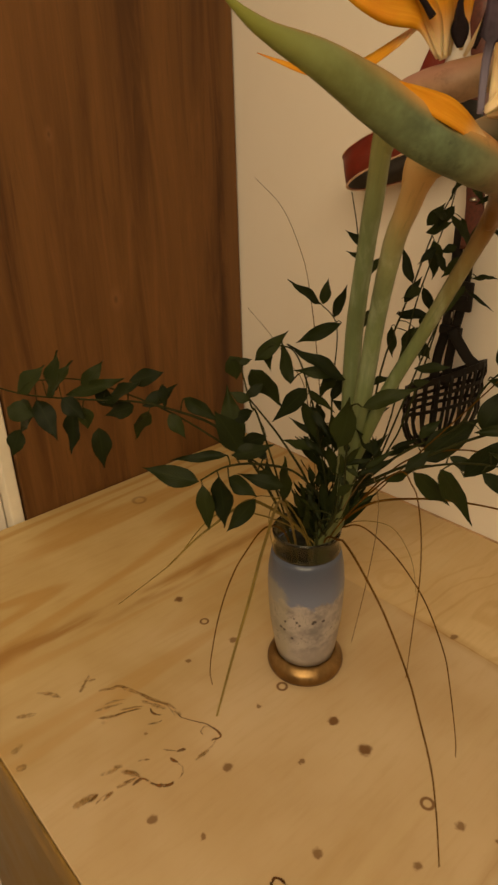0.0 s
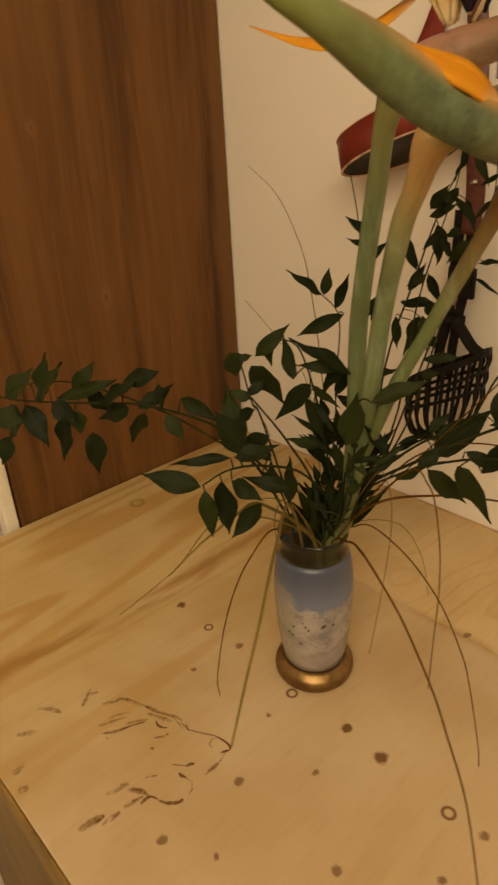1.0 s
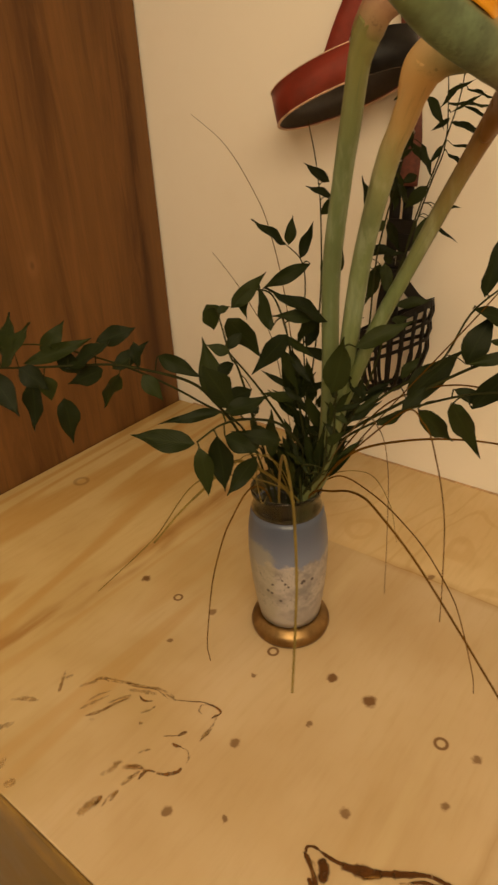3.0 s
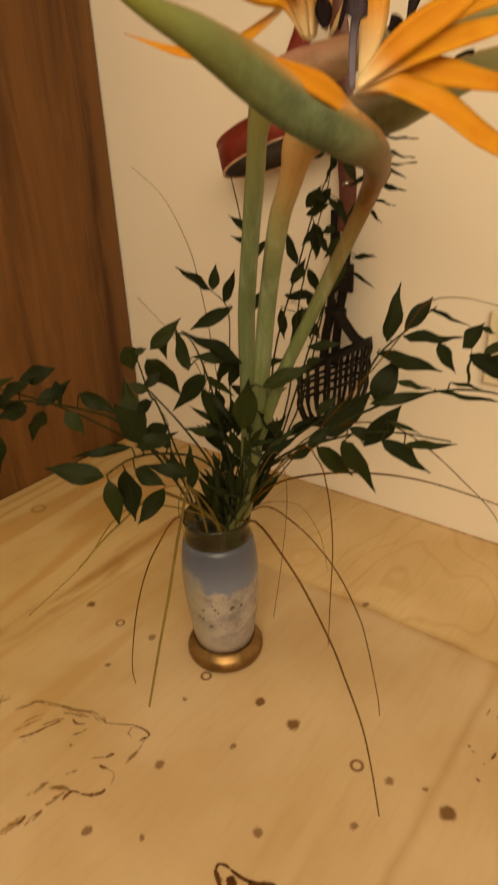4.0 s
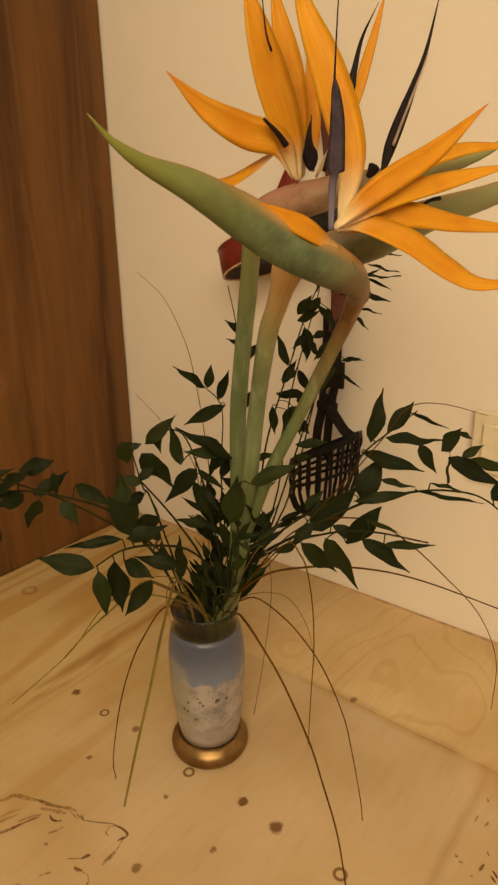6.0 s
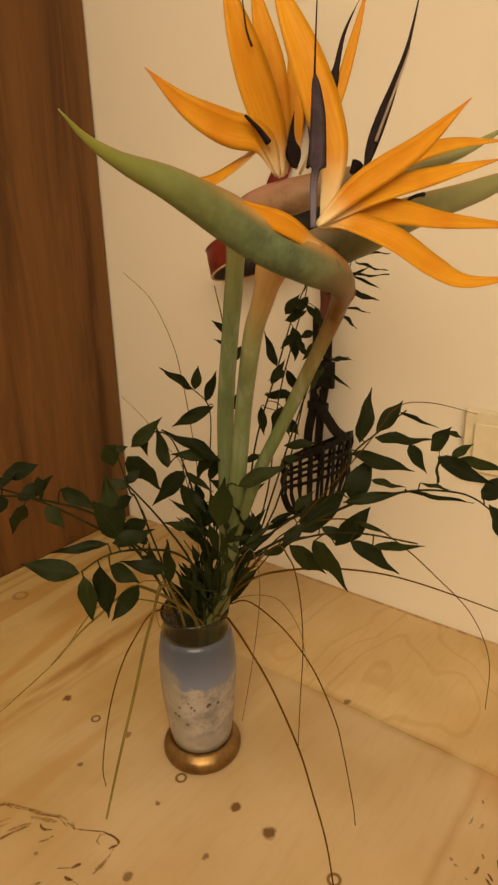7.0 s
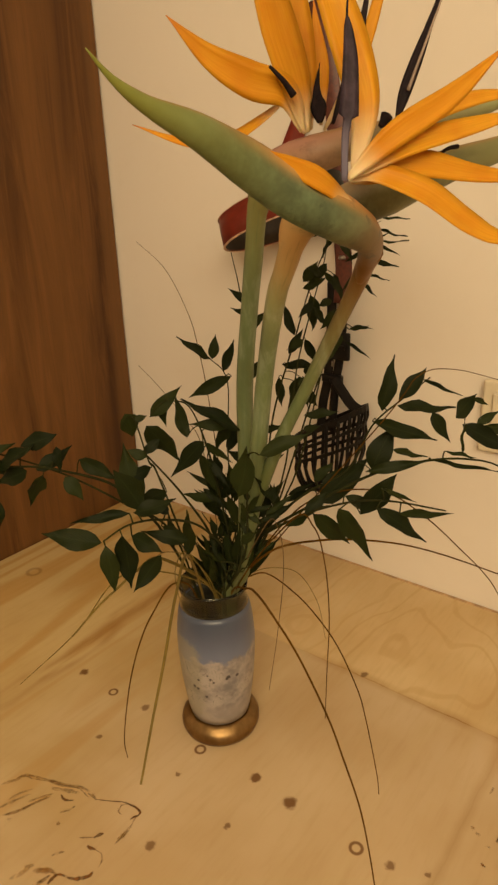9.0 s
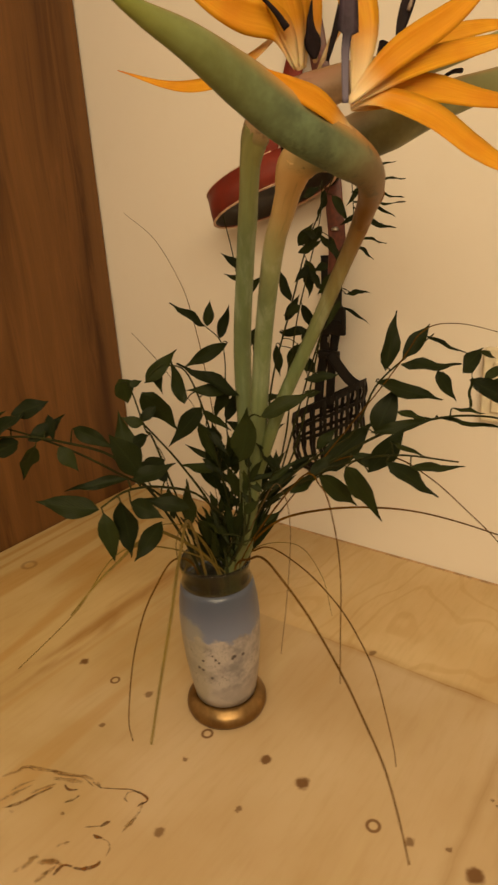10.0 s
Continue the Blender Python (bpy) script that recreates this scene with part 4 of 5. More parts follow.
ruscus('thin green leaf branch with pointed leaves', [(0.021, -0.010, 0.192), (0.018, -0.020, 0.277), (0.021, -0.030, 0.337), (0.006, -0.030, 0.359)], 0.0009,
       [(0.007, -0.030, 0.357, -0.020, -0.022, 0.379, 8.4), (0.009, -0.030, 0.357, 0.013, -0.031, 0.378, 9.3), (0.018, -0.030, 0.346, 0.028, -0.027, 0.373, 9.3), (0.024, -0.020, 0.344, -0.013, -0.028, 0.325, 11.9), (0.002, 0.030, 0.255, -0.024, 0.033, 0.264, 9.1), (-0.006, 0.030, 0.266, 0.011, 0.039, 0.252, 5.8), (0.017, 0.000, 0.285, 0.028, 0.001, 0.311, 9.7), (0.010, 0.000, 0.260, 0.004, 0.006, 0.289, 7.9), (-0.020, 0.060, 0.225, -0.020, 0.064, 0.265, 10.8), (-0.031, 0.070, 0.237, -0.034, 0.060, 0.263, 7.6)])
ruscus('green leaf branch with broad dark leaves over the vase mouth', [(0.024, 0.055, 0.219), (0.026, 0.065, 0.270), (0.027, 0.080, 0.313)], 0.0012,
       [(0.018, 0.085, 0.283, 0.025, 0.091, 0.324, 18.3), (0.034, 0.085, 0.314, 0.071, 0.087, 0.329, 11.7), (0.036, -0.010, 0.259, 0.067, -0.015, 0.273, 11.8), (0.049, -0.020, 0.292, 0.070, -0.031, 0.294, 7.0), (0.052, -0.060, 0.322, 0.056, -0.051, 0.349, 9.8), (0.036, -0.010, 0.270, 0.016, -0.011, 0.282, 9.3), (0.031, -0.010, 0.246, 0.048, -0.005, 0.269, 8.7), (0.006, -0.010, 0.239, -0.003, -0.001, 0.275, 8.7), (0.017, -0.015, 0.237, 0.003, -0.010, 0.275, 10.0), (0.023, -0.010, 0.233, 0.017, 0.000, 0.277, 11.2), (0.010, -0.010, 0.229, -0.013, -0.013, 0.246, 6.8), (0.027, -0.010, 0.227, 0.043, -0.003, 0.250, 8.1)])
ruscus('short dark leaf branch crowding the vase mouth', [(0.019, 0.050, 0.201), (0.023, 0.050, 0.232), (0.026, 0.040, 0.247)], 0.0014,
       [(0.014, 0.040, 0.194, 0.008, 0.039, 0.237, 7.1), (0.023, 0.040, 0.192, 0.032, 0.050, 0.236, 7.7), (0.018, 0.040, 0.194, 0.022, 0.049, 0.244, 8.3), (0.027, 0.040, 0.196, 0.045, 0.030, 0.221, 6.5), (0.009, 0.050, 0.200, -0.004, 0.041, 0.229, 6.3), (0.034, 0.040, 0.208, 0.056, 0.033, 0.217, 3.8), (0.003, 0.050, 0.209, -0.011, 0.061, 0.230, 3.7), (0.034, 0.010, 0.244, 0.050, 0.008, 0.263, 10.3), (0.024, 0.010, 0.219, 0.013, 0.013, 0.253, 10.3), (0.041, 0.010, 0.249, 0.037, 0.005, 0.277, 8.9), (0.059, 0.010, 0.232, 0.045, 0.010, 0.261, 8.9)])
ruscus('thin dark leaf sprig among the flower stems', [(-0.001, -0.002, 0.175), (0.005, -0.003, 0.201), (-0.008, -0.005, 0.227)], 0.0009,
       [(0.011, -0.005, 0.189, -0.008, -0.008, 0.198, 7.8), (0.003, -0.005, 0.204, -0.001, -0.009, 0.220, 6.6), (0.006, -0.005, 0.199, 0.013, -0.003, 0.229, 6.3), (0.004, -0.005, 0.203, 0.022, -0.003, 0.225, 6.7), (0.004, -0.005, 0.203, 0.030, 0.005, 0.220, 7.2), (0.013, -0.005, 0.185, 0.031, -0.001, 0.202, 7.8)])
ruscus('thin dark leaf sprig among the flower stems', [(0.002, -0.002, 0.175), (0.010, -0.003, 0.217), (0.002, -0.005, 0.259)], 0.0009,
       [(0.006, -0.005, 0.237, 0.007, 0.005, 0.267, 8.1), (0.008, -0.005, 0.229, -0.007, 0.004, 0.245, 8.3), (0.009, -0.005, 0.222, -0.012, 0.007, 0.251, 6.9), (0.006, -0.005, 0.239, 0.025, -0.001, 0.252, 6.2), (0.004, -0.005, 0.250, -0.019, -0.013, 0.264, 5.2), (0.006, -0.005, 0.236, 0.023, 0.004, 0.265, 7.9)])
ruscus('thin dark leaf sprig among the flower stems', [(0.006, -0.002, 0.175), (0.017, -0.003, 0.214), (0.014, -0.005, 0.253)], 0.0009,
       [(0.017, -0.005, 0.209, 0.003, 0.006, 0.239, 7.8), (0.015, -0.005, 0.243, 0.037, 0.005, 0.259, 6.1), (0.015, -0.005, 0.247, 0.005, -0.003, 0.265, 5.0), (0.017, -0.005, 0.202, 0.004, 0.000, 0.230, 6.4), (0.016, -0.005, 0.230, -0.010, -0.012, 0.246, 7.9), (0.018, -0.005, 0.186, 0.038, 0.003, 0.197, 5.3)])
ruscus('thin dark leaf sprig among the flower stems', [(0.009, -0.002, 0.174), (0.022, -0.003, 0.210), (0.026, -0.005, 0.245)], 0.0009,
       [(0.023, -0.005, 0.219, 0.041, -0.003, 0.229, 6.9), (0.022, -0.005, 0.209, 0.006, -0.010, 0.217, 7.4), (0.021, -0.005, 0.185, 0.035, -0.015, 0.205, 6.8), (0.021, -0.005, 0.193, 0.045, 0.003, 0.207, 5.4), (0.024, -0.005, 0.221, 0.002, 0.007, 0.250, 6.1), (0.024, -0.005, 0.225, 0.006, -0.015, 0.233, 6.0)])
ruscus('thin dark leaf sprig among the flower stems', [(0.013, 0.018, 0.186), (0.023, 0.042, 0.231), (0.027, 0.060, 0.268)], 0.0009,
       [(0.021, 0.060, 0.231, 0.034, 0.067, 0.244, 7.3), (0.025, 0.060, 0.257, 0.049, 0.058, 0.262, 4.8), (0.027, 0.060, 0.267, 0.026, 0.052, 0.279, 6.1), (0.023, 0.060, 0.245, 0.023, 0.055, 0.260, 4.6), (0.024, 0.060, 0.249, 0.022, 0.066, 0.269, 5.6), (0.025, 0.060, 0.256, 0.036, 0.069, 0.277, 5.5)])
ruscus('thin dark leaf sprig among the flower stems', [(0.017, -0.002, 0.174), (0.030, -0.003, 0.212), (0.041, -0.005, 0.250)], 0.0009,
       [(0.024, -0.005, 0.187, 0.006, -0.016, 0.194, 4.9), (0.034, -0.005, 0.224, 0.059, -0.002, 0.237, 7.8), (0.033, -0.005, 0.219, 0.063, -0.016, 0.221, 7.0), (0.038, -0.005, 0.238, 0.043, 0.000, 0.264, 6.0), (0.030, -0.005, 0.210, 0.032, -0.009, 0.227, 5.9), (0.028, -0.005, 0.204, 0.008, 0.004, 0.221, 8.1)])
ruscus('thin dark leaf sprig among the flower stems', [(0.021, -0.007, 0.170), (0.036, -0.017, 0.196), (0.053, -0.025, 0.224)], 0.0009,
       [(0.040, -0.025, 0.200, 0.063, -0.013, 0.213, 8.6), (0.049, -0.025, 0.216, 0.050, -0.025, 0.243, 8.6), (0.047, -0.025, 0.212, 0.031, -0.013, 0.246, 5.8), (0.035, -0.025, 0.190, 0.067, -0.030, 0.197, 6.2), (0.033, -0.025, 0.185, 0.044, -0.035, 0.209, 7.6), (0.051, -0.025, 0.221, 0.069, -0.023, 0.245, 7.3)])
ruscus('thin dark leaf sprig among the flower stems', [(0.023, 0.018, 0.185), (0.036, 0.042, 0.233), (0.052, 0.060, 0.273)], 0.0009,
       [(0.047, 0.060, 0.265, 0.049, 0.049, 0.275, 4.8), (0.038, 0.060, 0.248, 0.063, 0.053, 0.259, 6.7), (0.041, 0.060, 0.254, 0.064, 0.058, 0.270, 5.1), (0.047, 0.060, 0.265, 0.032, 0.063, 0.289, 6.2), (0.030, 0.060, 0.235, 0.019, 0.052, 0.246, 5.8), (0.036, 0.060, 0.246, 0.021, 0.049, 0.261, 5.9)])
ruscus('thin dark leaf sprig among the flower stems', [(0.028, -0.007, 0.169), (0.045, -0.017, 0.198), (0.071, -0.025, 0.228)], 0.0009,
       [(0.062, -0.025, 0.216, 0.053, -0.016, 0.247, 8.0), (0.071, -0.025, 0.228, 0.100, -0.029, 0.238, 5.6), (0.054, -0.025, 0.205, 0.063, -0.014, 0.228, 6.8), (0.065, -0.025, 0.221, 0.093, -0.015, 0.239, 5.4), (0.054, -0.025, 0.205, 0.079, -0.028, 0.219, 6.3), (0.030, -0.025, 0.172, 0.060, -0.026, 0.184, 7.5)])
ruscus('green leaf branch drooping towards the table edge', [(0.014, 0.020, 0.193), (-0.010, 0.060, 0.248), (-0.036, 0.100, 0.277), (-0.056, 0.125, 0.288), (-0.072, 0.135, 0.283)], 0.0012,
       [(-0.073, 0.135, 0.282, -0.109, 0.135, 0.292, 14.8), (-0.056, 0.120, 0.294, -0.094, 0.123, 0.291, 7.4), (-0.071, 0.135, 0.279, -0.068, 0.137, 0.246, 12.2), (-0.060, 0.135, 0.286, -0.058, 0.136, 0.247, 15.4), (-0.037, 0.130, 0.267, -0.057, 0.133, 0.242, 12.4), (-0.055, 0.125, 0.280, -0.035, 0.136, 0.272, 12.5), (-0.019, 0.110, 0.265, -0.051, 0.110, 0.275, 10.3), (-0.054, 0.110, 0.289, -0.025, 0.108, 0.296, 12.4), (-0.049, 0.100, 0.286, -0.065, 0.105, 0.319, 18.3), (-0.037, 0.100, 0.272, -0.018, 0.094, 0.255, 7.7), (-0.032, 0.100, 0.281, -0.040, 0.095, 0.290, 7.0)])
ruscus('long thin leaf branch reaching out in front of the wooden panel', [(-0.041, 0.030, 0.230), (-0.060, 0.060, 0.275), (-0.075, 0.062, 0.291), (-0.104, 0.066, 0.304), (-0.126, 0.070, 0.311), (-0.169, 0.075, 0.315), (-0.203, 0.080, 0.320), (-0.227, 0.085, 0.329)], 0.0011,
       [(-0.093, 0.065, 0.312, -0.064, 0.076, 0.298, 11.6), (-0.157, 0.072, 0.291, -0.157, 0.073, 0.258, 15.5), (-0.174, 0.075, 0.305, -0.179, 0.076, 0.271, 14.5), (-0.203, 0.080, 0.316, -0.219, 0.068, 0.284, 18.4), (-0.186, 0.078, 0.321, -0.177, 0.076, 0.352, 14.4), (-0.176, 0.075, 0.318, -0.131, 0.077, 0.332, 10.5), (-0.129, 0.070, 0.308, -0.155, 0.058, 0.295, 13.1), (-0.107, 0.068, 0.324, -0.106, 0.071, 0.305, 8.2), (-0.130, 0.070, 0.327, -0.104, 0.073, 0.335, 13.1), (-0.055, 0.060, 0.272, -0.063, 0.049, 0.317, 18.4), (-0.213, 0.080, 0.293, -0.222, 0.083, 0.272, 14.4), (-0.166, 0.074, 0.308, -0.165, 0.073, 0.290, 12.2)])
ruscus('soft dark leaf branch beside the wooden panel', [(-0.035, 0.020, 0.225), (-0.069, 0.055, 0.272), (-0.102, 0.060, 0.297), (-0.133, 0.068, 0.316), (-0.166, 0.075, 0.330), (-0.196, 0.080, 0.331)], 0.0009,
       [(-0.189, 0.080, 0.319, -0.164, 0.084, 0.347, 13.6), (-0.164, 0.075, 0.322, -0.147, 0.071, 0.343, 12.1), (-0.151, 0.072, 0.311, -0.120, 0.077, 0.330, 13.0), (-0.145, 0.070, 0.306, -0.158, 0.076, 0.329, 13.1), (-0.123, 0.068, 0.307, -0.098, 0.057, 0.320, 11.5), (-0.120, 0.066, 0.301, -0.135, 0.055, 0.274, 12.4), (-0.105, 0.064, 0.299, -0.093, 0.068, 0.281, 11.6), (-0.197, 0.080, 0.316, -0.182, 0.091, 0.289, 16.0), (-0.209, 0.082, 0.322, -0.188, 0.076, 0.341, 15.9), (-0.218, 0.084, 0.312, -0.198, 0.083, 0.304, 15.8), (-0.179, 0.078, 0.317, -0.163, 0.080, 0.301, 14.4)])
ruscus('leaf branch end standing against the wooden panel', [(-0.038, 0.050, 0.284), (-0.045, 0.055, 0.303), (-0.052, 0.060, 0.337), (-0.058, 0.060, 0.339)], 0.0009,
       [(-0.058, 0.060, 0.342, -0.055, 0.056, 0.323, 16.3), (-0.052, 0.060, 0.337, -0.043, 0.057, 0.339, 5.4), (-0.046, 0.060, 0.308, -0.061, 0.056, 0.314, 8.5), (-0.043, 0.060, 0.300, -0.067, 0.057, 0.289, 10.1), (-0.033, 0.070, 0.284, -0.056, 0.072, 0.277, 12.9)])
ruscus('wide green leaf branch spreading to the side', [(0.032, 0.010, 0.203), (0.076, 0.020, 0.248), (0.112, 0.030, 0.274), (0.128, 0.040, 0.314), (0.147, 0.050, 0.337), (0.168, 0.050, 0.353)], 0.0011,
       [(0.132, 0.050, 0.329, 0.141, 0.045, 0.371, 13.5), (0.145, 0.050, 0.337, 0.166, 0.047, 0.360, 12.7), (0.144, 0.050, 0.333, 0.187, 0.057, 0.330, 11.1), (0.163, 0.050, 0.352, 0.200, 0.039, 0.333, 3.6), (0.125, 0.050, 0.321, 0.177, 0.052, 0.303, 12.7), (0.172, 0.050, 0.325, 0.185, 0.056, 0.302, 11.1), (0.129, 0.040, 0.276, 0.149, 0.035, 0.313, 20.2), (0.146, 0.040, 0.293, 0.177, 0.033, 0.281, 6.5), (0.078, 0.020, 0.319, 0.104, 0.027, 0.323, 8.5), (0.077, 0.020, 0.307, 0.093, 0.014, 0.307, 6.8), (0.086, 0.020, 0.261, 0.106, 0.012, 0.274, 9.3), (0.089, 0.030, 0.246, 0.132, 0.028, 0.282, 24.0)])
ruscus('long arching leaf branch with many narrow leaves', [(0.034, 0.020, 0.208), (0.080, 0.050, 0.255), (0.120, 0.070, 0.286), (0.152, 0.080, 0.298), (0.185, 0.085, 0.300), (0.214, 0.090, 0.291), (0.254, 0.090, 0.250)], 0.0012,
       [(0.182, 0.085, 0.304, 0.180, 0.090, 0.334, 2.9), (0.175, 0.085, 0.332, 0.194, 0.075, 0.346, 13.2), (0.187, 0.085, 0.346, 0.200, 0.081, 0.339, 4.4), (0.191, 0.085, 0.327, 0.209, 0.081, 0.334, 7.3), (0.181, 0.085, 0.327, 0.222, 0.093, 0.305, 13.9), (0.197, 0.085, 0.325, 0.235, 0.084, 0.312, 8.8), (0.114, 0.075, 0.291, 0.158, 0.084, 0.300, 9.0), (0.218, 0.085, 0.291, 0.241, 0.077, 0.306, 15.3), (0.159, 0.085, 0.301, 0.215, 0.081, 0.286, 3.7), (0.222, 0.090, 0.288, 0.232, 0.094, 0.255, 10.8), (0.169, 0.085, 0.307, 0.189, 0.094, 0.304, 3.7), (0.254, 0.090, 0.255, 0.243, 0.089, 0.231, 9.4)])
ruscus('leaf branch with broad leaves hanging over the tabletop', [(0.031, 0.030, 0.209), (0.059, 0.070, 0.253), (0.084, 0.120, 0.289), (0.106, 0.150, 0.304), (0.138, 0.165, 0.302)], 0.0011,
       [(0.065, 0.120, 0.284, 0.093, 0.113, 0.254, 12.7), (0.078, 0.140, 0.295, 0.104, 0.131, 0.251, 13.3), (0.098, 0.155, 0.302, 0.130, 0.156, 0.276, 10.9), (0.111, 0.160, 0.300, 0.148, 0.153, 0.293, 6.0), (0.095, 0.130, 0.286, 0.116, 0.137, 0.316, 15.0), (0.087, 0.120, 0.295, 0.108, 0.128, 0.287, 8.7), (0.102, 0.150, 0.313, 0.129, 0.142, 0.297, 3.4), (0.065, 0.090, 0.268, 0.083, 0.085, 0.282, 10.1), (0.055, 0.070, 0.248, 0.076, 0.077, 0.263, 8.3)])
ruscus('dark feathery twig standing behind the stems', [(0.045, -0.020, 0.190), (0.060, -0.040, 0.294), (0.084, -0.060, 0.362), (0.101, -0.070, 0.410), (0.116, -0.080, 0.439), (0.131, -0.090, 0.467)], 0.0009,
       [(0.094, -0.070, 0.412, 0.107, -0.067, 0.430, 10.0), (0.094, -0.070, 0.406, 0.113, -0.063, 0.416, 10.0), (0.101, -0.070, 0.400, 0.103, -0.074, 0.367, 13.0), (0.084, -0.060, 0.367, 0.075, -0.069, 0.398, 8.9), (0.079, -0.060, 0.351, 0.093, -0.065, 0.372, 8.9), (0.073, -0.060, 0.341, 0.110, -0.053, 0.338, 10.8), (0.087, -0.050, 0.332, 0.077, -0.055, 0.297, 12.6), (0.090, -0.050, 0.322, 0.104, -0.054, 0.302, 10.7), (0.120, -0.070, 0.395, 0.107, -0.072, 0.390, 8.0), (0.112, -0.070, 0.420, 0.130, -0.072, 0.402, 7.0), (0.068, -0.050, 0.333, 0.071, -0.052, 0.304, 8.7)])
ruscus('thin curling twig with narrow drooping leaves', [(0.050, -0.020, 0.190), (0.098, -0.050, 0.310), (0.130, -0.070, 0.384), (0.145, -0.080, 0.418), (0.146, -0.090, 0.472)], 0.0009,
       [(0.148, -0.080, 0.432, 0.180, -0.070, 0.421, 6.1), (0.147, -0.080, 0.438, 0.178, -0.088, 0.451, 2.7), (0.147, -0.085, 0.445, 0.197, -0.097, 0.441, 2.7), (0.147, -0.080, 0.409, 0.160, -0.069, 0.396, 4.9), (0.139, -0.070, 0.370, 0.156, -0.061, 0.369, 3.8), (0.133, -0.070, 0.357, 0.154, -0.058, 0.342, 3.4), (0.136, -0.070, 0.368, 0.155, -0.072, 0.370, 4.1), (0.146, -0.090, 0.452, 0.165, -0.079, 0.460, 3.5), (0.128, -0.060, 0.365, 0.111, -0.050, 0.342, 6.7), (0.125, -0.060, 0.388, 0.109, -0.067, 0.370, 10.4), (0.099, -0.060, 0.329, 0.091, -0.054, 0.342, 6.7), (0.088, -0.040, 0.335, 0.091, -0.032, 0.308, 10.7)])
ruscus('dark feathery twig with curled narrow leaves', [(0.077, -0.030, 0.240), (0.114, -0.060, 0.352), (0.142, -0.080, 0.411), (0.158, -0.090, 0.452), (0.163, -0.100, 0.483)], 0.0008,
       [(0.161, -0.090, 0.472, 0.185, -0.086, 0.475, 2.8), (0.163, -0.090, 0.464, 0.195, -0.090, 0.461, 2.8), (0.163, -0.090, 0.454, 0.195, -0.095, 0.445, 3.1), (0.159, -0.085, 0.442, 0.187, -0.089, 0.429, 3.1), (0.157, -0.085, 0.429, 0.183, -0.092, 0.421, 3.1), (0.150, -0.080, 0.415, 0.178, -0.090, 0.407, 2.8), (0.155, -0.090, 0.456, 0.141, -0.088, 0.441, 4.4), (0.149, -0.085, 0.434, 0.135, -0.090, 0.425, 4.3), (0.143, -0.080, 0.415, 0.128, -0.073, 0.400, 4.3)])
ruscus('dark twig with small leaves crossing behind the stems', [(0.065, -0.020, 0.245), (0.084, -0.050, 0.337), (0.100, -0.060, 0.392), (0.113, -0.070, 0.431), (0.118, -0.080, 0.463)], 0.0008,
       [(0.118, -0.070, 0.456, 0.113, -0.081, 0.431, 8.5), (0.124, -0.070, 0.451, 0.135, -0.060, 0.427, 8.0), (0.115, -0.070, 0.427, 0.100, -0.065, 0.409, 8.5), (0.120, -0.065, 0.418, 0.127, -0.055, 0.395, 8.5), (0.114, -0.075, 0.458, 0.096, -0.065, 0.449, 7.6), (0.109, -0.065, 0.418, 0.095, -0.055, 0.425, 7.0), (0.101, -0.060, 0.396, 0.087, -0.058, 0.383, 7.9), (0.101, -0.060, 0.391, 0.119, -0.072, 0.370, 7.9), (0.090, -0.050, 0.365, 0.074, -0.044, 0.358, 7.7), (0.092, -0.050, 0.365, 0.106, -0.058, 0.338, 8.7)])
ruscus('thin dark twig with pointed leaves behind a flower stem', [(0.016, -0.020, 0.190), (0.036, -0.045, 0.300), (0.040, -0.060, 0.370), (0.037, -0.062, 0.408), (0.031, -0.064, 0.440)], 0.0009,
       [(0.047, -0.060, 0.396, 0.0265, -0.060, 0.411, 8.0), (0.049, -0.060, 0.385, 0.028, -0.060, 0.394, 7.0), (0.040, -0.060, 0.372, 0.062, -0.055, 0.392, 9.0), (0.038, -0.050, 0.330, 0.055, -0.050, 0.352, 9.0)])
rng_tuft = random.Random(4)
for label, lean, front in (('dense tuft of dark narrow leaves filling the vase mouth', -0.5, 0.034), ('dense tuft of dark narrow leaves at the stem bases', 0.55, 0.044), ('dark leaf tuft crowded behind the stem bases', 0.0, -0.012)):
    blades = []
    for k in range(9):
        spread = lean + rng_tuft.uniform(-0.9, 0.9)
        r0, z0, tall = 0.012 + 0.010 * spread, 0.158 + 0.022 * rng_tuft.random(), rng_tuft.uniform(0.034, 0.058)
        blades.append((r0, min(front, 0.018), z0, r0 + 0.022 * spread, front + rng_tuft.uniform(-0.008, 0.012), z0 + tall, rng_tuft.uniform(6.0, 10.5)))
    ruscus(label, [(0.010 + 0.004 * lean, front * 0.6, 0.170), (0.012 + 0.008 * lean, front, 0.195), (0.013 + 0.012 * lean, front, 0.215)], 0.0012, blades)
# grass blades
grass([(0.018, 0.030, 0.175), (0.021, 0.090, 0.209), (0.023, 0.150, 0.244), (0.031, 0.172, 0.241), (0.042, 0.195, 0.229), (0.052, 0.228, 0.215), (0.054, 0.256, 0.214), (0.055, 0.284, 0.214), (0.054, 0.305, 0.211), (0.052, 0.325, 0.207)], 0.0016, M_GRASS)
grass([(0.020, 0.010, 0.164), (0.033, 0.012, 0.170), (0.048, 0.015, 0.171), (0.070, 0.035, 0.160), (0.085, 0.058, 0.149), (0.094, 0.086, 0.142), (0.100, 0.120, 0.132), (0.101, 0.140, 0.124), (0.104, 0.163, 0.094), (0.105, 0.168, 0.078)], 0.0015, M_GRASS)
